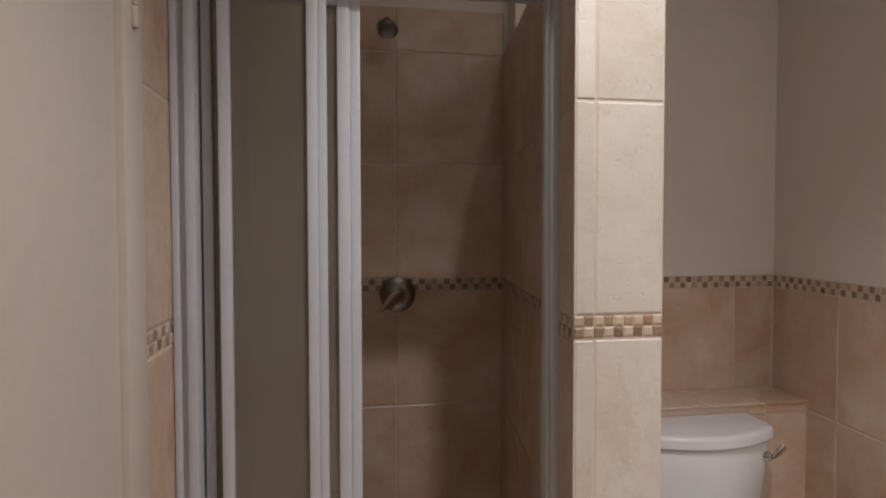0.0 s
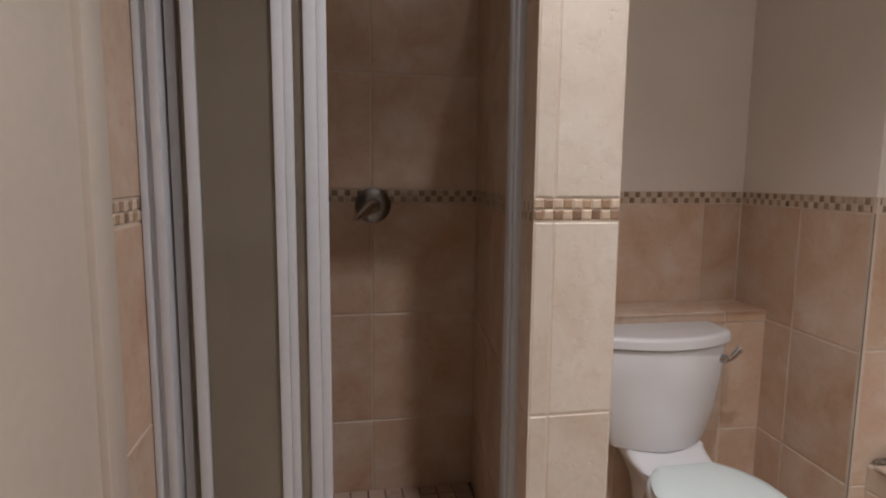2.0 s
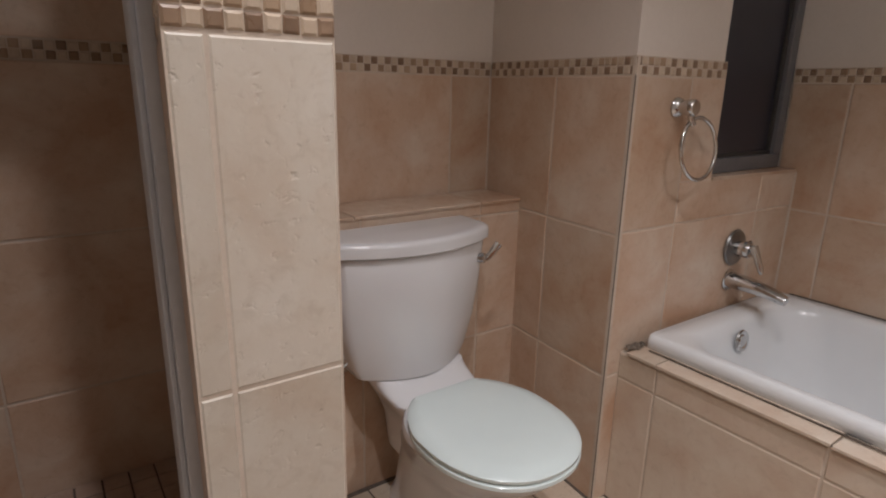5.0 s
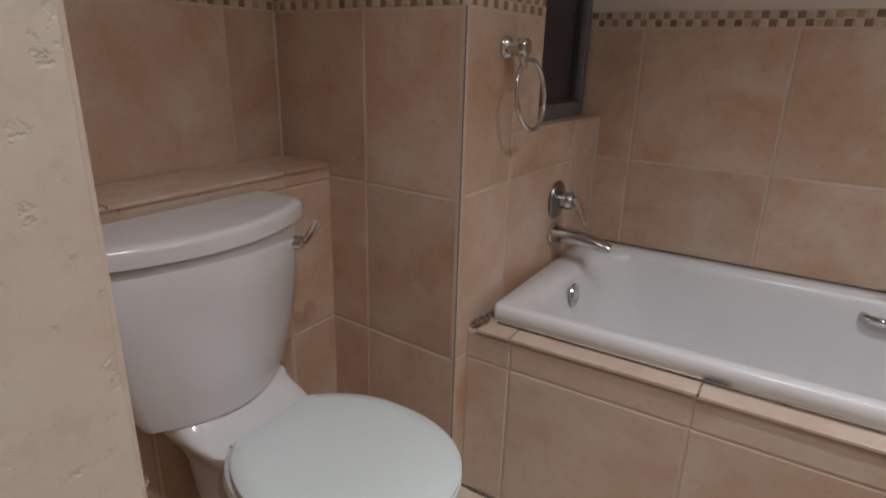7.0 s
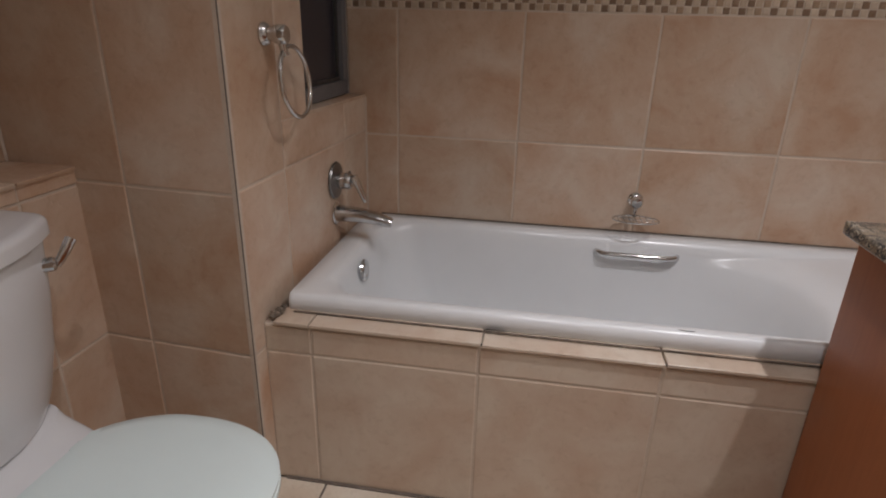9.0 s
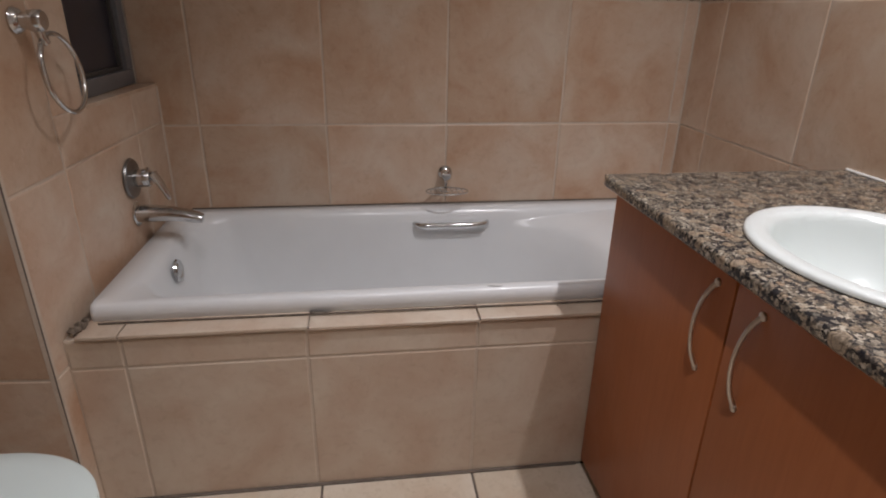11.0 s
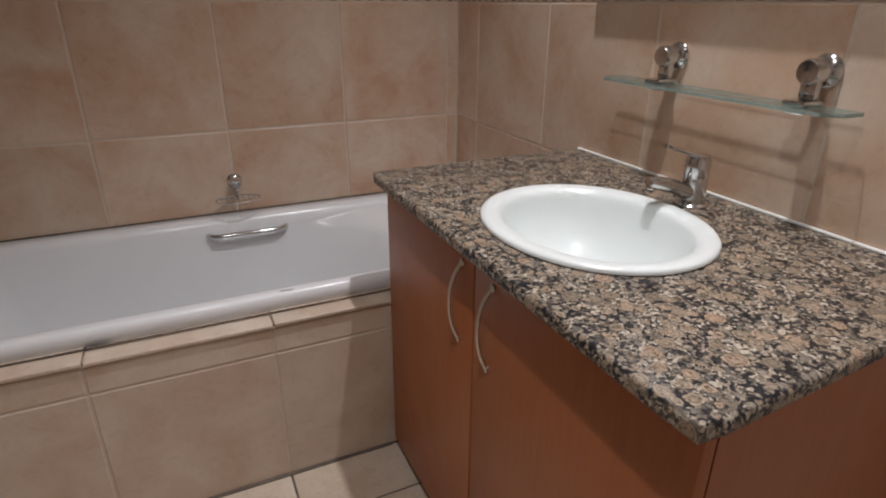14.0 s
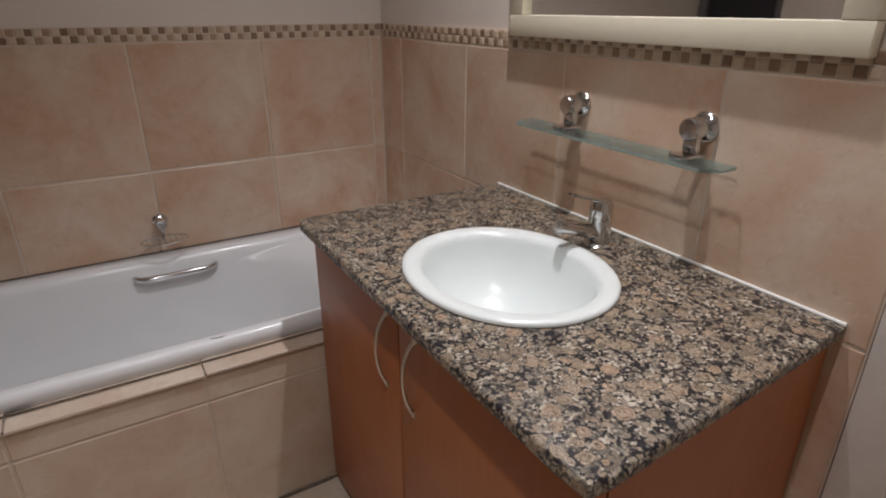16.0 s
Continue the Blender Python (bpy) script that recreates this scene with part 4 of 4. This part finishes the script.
def bath_mixer():
    x = 2.582
    y = tap_y(x)
    m = empty("bath_mixer", (x, y, 0.684), "chrome wall-mounted bath mixer with lever", "bath tap")
    part("escutcheon", lathe([(0.01, 0), (0.052, 0), (0.055, 0.003), (0.052, 0.008), (0.03, 0.012), (0.02, 0.013)], 40, (0, -1, 0)), SHADED_CHROME, m)
    part("body", lathe([(0.022, 0.01), (0.024, 0.02), (0.024, 0.046), (0.020, 0.052), (0.004, 0.053)], 28, (0, -1, 0)), CHROME, m)
    part("lever", sweep([(0, -0.030, 0.013), (0, -0.046, 0.019), (0, -0.058, 0.013), (0, -0.070, -0.010), (0, -0.081, -0.034), (0, -0.089, -0.053), (0, -0.092, -0.060)],
                        [0.013, 0.0165, 0.0170, 0.0145, 0.0120, 0.0098, 0.007], 16, 0.72, (0, -0.9, -0.45)), CHROME, m, "tapered chrome lever")
    s = empty("bath_spout", (x - 0.002, y, 0.584), "chrome bath spout on the tiled wall", "bath spout")
    part("flange", lathe([(0.01, 0), (0.033, 0), (0.034, 0.003), (0.030, 0.006), (0.012, 0.007)], 32, (0, -1, 0)), CHROME, s)
    part("spout", sweep(bezier((0, -0.002, 0.0), (0, -0.06, 0.003), (0, -0.12, -0.004), (0, -0.172, -0.019)), [0.030, 0.0298, 0.029, 0.0283, 0.0275, 0.0267, 0.0258, 0.025, 0.0242, 0.0233, 0.0222, 0.0205, 0.016], 20, 0.80), CHROME, s)


bath_mixer()


def soap_dish():
    d = empty("soap_dish", (XE, 1.966, 0.612), "chrome wire ring soap holder on a round wall mount", "soap dish")
    part("mount", lathe([(0.01, 0), (0.023, 0), (0.024, 0.004), (0.02, 0.010), (0.013, 0.014), (0.013, 0.024), (0.018, 0.026), (0.018, 0.042), (0.015, 0.046), (0.002, 0.047)], 30, (-1, 0, 0)), CHROME, d)
    part("stem", sweep([(-0.032, 0, -0.01), (-0.034, 0, -0.03), (-0.034, 0, -0.046)], 0.006, 10), CHROME, d)
    pts = [(-0.062 + 0.042 * math.cos(a), 0.070 * math.sin(a), -0.048) for a in (2 * math.pi * i / 48 for i in range(48))]
    part("rim_wire", sweep(pts, 0.0024, 8, closed=True), CHROME, d)
    part("cross_wire", sweep([(-0.034, -0.064, -0.0485), (-0.062, -0.0, -0.0495), (-0.034, 0.064, -0.0485)], 0.0014, 6), CHROME, d)
    for k in range(-3, 4):
        y = 0.0175 * k
        w = 0.041 * math.sqrt(1 - (y / 0.070) ** 2)
        part("cross_wire", sweep([(-0.062 + w, y, -0.048), (-0.062, y, -0.0505), (-0.062 - w, y, -0.048)], 0.0014, 6), CHROME, d)


soap_dish()

# ---- vanity ----
VX0, VX1, VY0, VY1, VZ = 1.206, 2.112, YS + 0.003, 1.672, 0.7765


def west_skew(y):
    """The west end runs out of square with the wall."""
    return 0.014 - 0.034 * (y - VY0) / (VY1 - VY0)


def vanity():
    v = empty("vanity_cabinet", (1.65, 1.4, 0), "cherry-veneered two-door vanity cabinet under a granite top", "cabinet")
    inv = Matrix.Translation((-1.65, -1.4, 0))
    for name, a in (("side_panel", (VX1 - 0.018, VX1, VY0, VY1, 0.0, VZ)), ("back_panel", (VX0 + 0.033, VX1 - 0.0185, VY0, VY0 + 0.012, 0.06, VZ)),
                    ("bottom_panel", (VX0 + 0.033, VX1 - 0.0185, VY0 + 0.0125, VY1 - 0.002, 0.0605, 0.078)), ("top_rail", (VX0 + 0.0185, VX1 - 0.0185, VY1 - 0.02, VY1 - 0.002, VZ - 0.07, VZ))):
        part(name, box(*a, 0.001, 1), CHERRY, v, matrix=inv)
    k0, k1 = west_skew(VY0), west_skew(VY1)
    part("side_panel", prism([(VX0 + k0, VY0), (VX0 + 0.018 + k0, VY0), (VX0 + 0.018 + k1, VY1), (VX0 + k1, VY1)], 0.0, VZ), CHERRY, v, matrix=inv)
    part("plinth", box(VX0 + 0.018, VX1 - 0.018, VY1 - 0.03, VY1 - 0.012, 0.0, 0.06), PLINTH, v, "dark recessed plinth", matrix=inv)
    xm = 1.672
    for x0, x1, hx in ((xm + 0.0022, VX1, 1.722), (VX0 + k1, xm - 0.0022, 1.612)):
        d = part("door", box(x0, x1, VY1 + 0.002, VY1 + 0.020, 0.028, VZ - 0.004, 0.0018, 2), CHERRY, v, "flat cherry-veneered door", matrix=inv)
        y = VY1 + 0.020
        pts = bezier((hx - 0.006, y, 0.735), (hx + 0.010, y + 0.027, 0.700), (hx + 0.010, y + 0.027, 0.615), (hx + 0.006, y, 0.572), 18)
        h = sweep(pts, [0.0045 - 0.0012 * math.sin(math.pi * k / 18) for k in range(19)], 10, up=(0, 1, 0))
        for p in (pts[0], pts[-1]):
            lathe([(0.007, -0.001), (0.007, 0.003), (0.004, 0.005)], 14, (0, 1, 0), p, bm=h)
        part("handle", h, NICKEL, d, "slim bowed satin nickel handle")


vanity()


def worktop():
    x0, x1, y0, y1, z0, z1 = 1.190, 2.126, YS + 0.002, 1.727, 0.777, 0.800
    cx, cy, a, b = 1.638, 1.476, 0.196, 0.160
    n = 96
    hole = [(cx + a * math.cos(2 * math.pi * i / n), cy + b * math.sin(2 * math.pi * i / n)) for i in range(n)]
    r = 0.022
    edge = []
    for hx, hy in hole:
        d = Vector((hx - cx, hy - cy))
        t = min((x1 - cx) / d.x if d.x > 1e-9 else ((x0 - cx) / d.x if d.x < -1e-9 else 1e9), (y1 - cy) / d.y if d.y > 1e-9 else ((y0 - cy) / d.y if d.y < -1e-9 else 1e9))
        edge.append([cx + d.x * t, cy + d.y * t])
    for q in ((x0, y0), (x1, y0), (x0, y1), (x1, y1)):
        i = min(range(n), key=lambda k: (edge[k][0] - q[0]) ** 2 + (edge[k][1] - q[1]) ** 2)
        edge[i] = [q[0], q[1]]
    for e in edge:
        if e[1] > y1 - r:
            for sx, xx in ((1, x0), (-1, x1)):
                dx, dy = r - sx * (e[0] - xx), e[1] - (y1 - r)
                if dx > 0 and dy > 0 and dx * dx + dy * dy > r * r:
                    k = r / math.hypot(dx, dy)
                    e[0], e[1] = xx + sx * (r - dx * k), y1 - r + dy * k

    def inset(pts, k):
        return [(min(max(x, x0 + k), x1 - k), min(max(y, y0), y1 - k)) for x, y in pts]
    rings = [[(x, y, z0) for x, y in hole], [(x, y, z0) for x, y in inset(edge, 0.004)], [(x, y, z0 + 0.004) for x, y in edge], [(x, y, z1 - 0.006) for x, y in edge], [(x, y, z1 - 0.002) for x, y in inset(edge, 0.002)],
             [(x, y, z1) for x, y in inset(edge, 0.006)], [(x, y, z1) for x, y in hole], [(x, y, z0) for x, y in hole]]
    bm = loft(rings, (False, False))
    bmesh.ops.remove_doubles(bm, verts=bm.verts[:], dist=1e-5)
    for v in bm.verts:
        if v.co.x < cx - a:
            v.co.x += west_skew(v.co.y) * (cx - a - v.co.x) / (cx - a - x0)
    ob = part("worktop", bm, GRANITE)
    tagged(ob, "polished brown and black speckled granite vanity worktop", "countertop")


worktop()


def basin():
    cx, cy = 1.640, 1.478
    bm = loft([oval(0, 0, a, b, z, 72, 2.05) for a, b, z in (
        (0.2155, 0.185, 0.0005), (0.2185, 0.188, 0.002), (0.2185, 0.188, 0.006), (0.215, 0.185, 0.0095), (0.207, 0.177, 0.011), (0.194, 0.162, 0.0095), (0.186, 0.153, 0.0065), (0.181, 0.148, -0.002), (0.179, 0.145, -0.012),
        (0.176, 0.140, -0.035), (0.160, 0.126, -0.075), (0.13, 0.102, -0.112), (0.09, 0.07, -0.134), (0.045, 0.04, -0.143), (0.022, 0.022, -0.146))], (False, True))
    ob = part("basin", bm, BASIN_WHITE)
    ob.matrix_basis = Matrix.Translation((cx, cy, 0.800))
    ob.data.set_sharp_from_angle(angle=radians(50))
    tagged(ob, "oval white ceramic drop-in basin with a wide rim", "sink")
    part("waste", lathe([(0.004, 0.0), (0.018, 0.001), (0.021, -0.001), (0.022, -0.003)], 28, at=(0, 0, -0.142)), CHROME, ob, "chrome waste plug")


basin()


def basin_tap():
    t = empty("basin_mixer", (1.648, 1.236, 0.800), "chrome single-lever basin mixer tap behind the sink", "tap")
    part("base_ring", lathe([(0.026, 0), (0.031, 0.0), (0.031, 0.004), (0.026, 0.008)], 30), CHROME, t)
    part("body", lathe([(0.024, 0.006), (0.024, 0.03), (0.023, 0.055), (0.0225, 0.058), (0.0235, 0.060), (0.0235, 0.088), (0.019, 0.097), (0.003, 0.100)], 32), CHROME, t)
    part("spout", sweep(bezier((0, 0.006, 0.026), (0.004, 0.045, 0.040), (0.006, 0.075, 0.052), (0.008, 0.108, 0.056)), [0.019, 0.0185, 0.018, 0.0175, 0.017, 0.0165, 0.016, 0.0155, 0.015, 0.0147, 0.0143, 0.014, 0.012], 18, 0.85), CHROME, t)
    part("aerator", lathe([(0.009, 0.0), (0.010, 0.002), (0.010, 0.014), (0.006, 0.016)], 20, (0, 0.15, -1), (0.008, 0.098, 0.056)), CHROME, t)
    part("lever", sweep(bezier((0, 0.0, 0.094), (0.002, 0.03, 0.106), (0.003, 0.055, 0.112), (0.004, 0.085, 0.122)), [0.015, 0.0145, 0.013, 0.012, 0.011, 0.0102, 0.0096, 0.009, 0.0085, 0.0082, 0.008, 0.0078, 0.006], 14, 0.45), CHROME, t)
    part("chain_eye", sweep([(0.030, -0.002, 0.004), (0.040, -0.004, 0.008), (0.046, -0.002, 0.004)], 0.0025, 8), CHROME, t, "small chrome plug-chain eye")


basin_tap()


def mirror():
    m = empty("wall_mirror", (1.665, YS, 1.55), "wall mirror in a flat cream painted wooden frame", "mirror")
    inv = Matrix.Translation((-1.665, -YS, -1.55))
    x0, x1, z0, z1, f, d = 1.266, 2.068, 1.192, 1.90, 0.048, 0.025
    y0 = YS + 0.001
    for name, a in (("bottom_rail", (x0, x1, z0, z0 + f)), ("top_rail", (x0, x1, z1 - f, z1)), ("stile", (x0, x0 + f, z0 + f + 0.0004, z1 - f - 0.0004)), ("stile", (x1 - f, x1, z0 + f + 0.0004, z1 - f - 0.0004))):
        part(name, box(a[0], a[1], y0, y0 + d, a[2], a[3], 0.003, 2), MIRROR_FRAME, m, matrix=inv)
    part("glass", box(x0 + f - 0.004, x1 - f + 0.004, y0 + 0.004, y0 + 0.010, z0 + f - 0.004, z1 - f + 0.004), MIRROR, m, "clear silvered mirror glass", matrix=inv)


mirror()


def shelf():
    s = empty("glass_shelf", (1.69, YS, 1.0), "clear glass shelf on two chrome brackets", "shelf")
    inv = Matrix.Translation((-1.69, -YS, -1.0))
    x0, x1, y0, y1, z, r = 1.425, 1.966, YS + 0.019, YS + 0.086, 1.003, 0.022
    pts = [(x0, y0), (x1, y0), (x1, y1 - r), (x1 - r, y1), (x0 + r, y1), (x0, y1 - r)]
    bm = prism(pts, z - 0.003, z + 0.003)
    bmesh.ops.bevel(bm, geom=bm.edges[:], offset=0.0008, segments=1, affect="EDGES")
    part("glass_plate", bm, SHELF_GLASS, s, "greenish clear glass plate", smooth=False, matrix=inv)
    e = 0.0016
    part("polished_edge", box(x0 + r, x1 - r, y1, y1 + e, z - 0.003, z + 0.003), EDGE_GLASS, s, "green polished glass edge", smooth=False, matrix=inv)
    part("polished_edge", box(x0, x1, y0 - e, y0, z - 0.003, z + 0.003), EDGE_GLASS, s, "green polished glass edge", smooth=False, matrix=inv)
    for xe in (x0 - e, x1):
        part("polished_edge", box(xe, xe + e, y0, y1 - r, z - 0.003, z + 0.003), EDGE_GLASS, s, "green polished glass edge", smooth=False, matrix=inv)
    for x in (1.822, 1.508):
        b = part("bracket", lathe([(0.012, 0), (0.027, 0), (0.028, 0.004), (0.024, 0.010), (0.016, 0.014), (0.016, 0.022), (0.0205, 0.024), (0.0205, 0.046), (0.018, 0.050), (0.003, 0.051)], 32, (0, 1, 0), (x, YS, 1.058)), CHROME, s, "round chrome wall bracket", matrix=inv)
        part("post", box(x - 0.014, x + 0.014, YS + 0.022, YS + 0.040, 1.014, 1.050, 0.004, 2), CHROME, b)
        part("clamp", box(x - 0.020, x + 0.020, YS + 0.014, YS + 0.066, 1.0064, 1.0145, 0.002, 2), CHROME, b)
        part("clamp", box(x - 0.019, x + 0.019, YS + 0.014, YS + 0.064, 0.993, 0.9996, 0.002, 2), CHROME, b)


shelf()
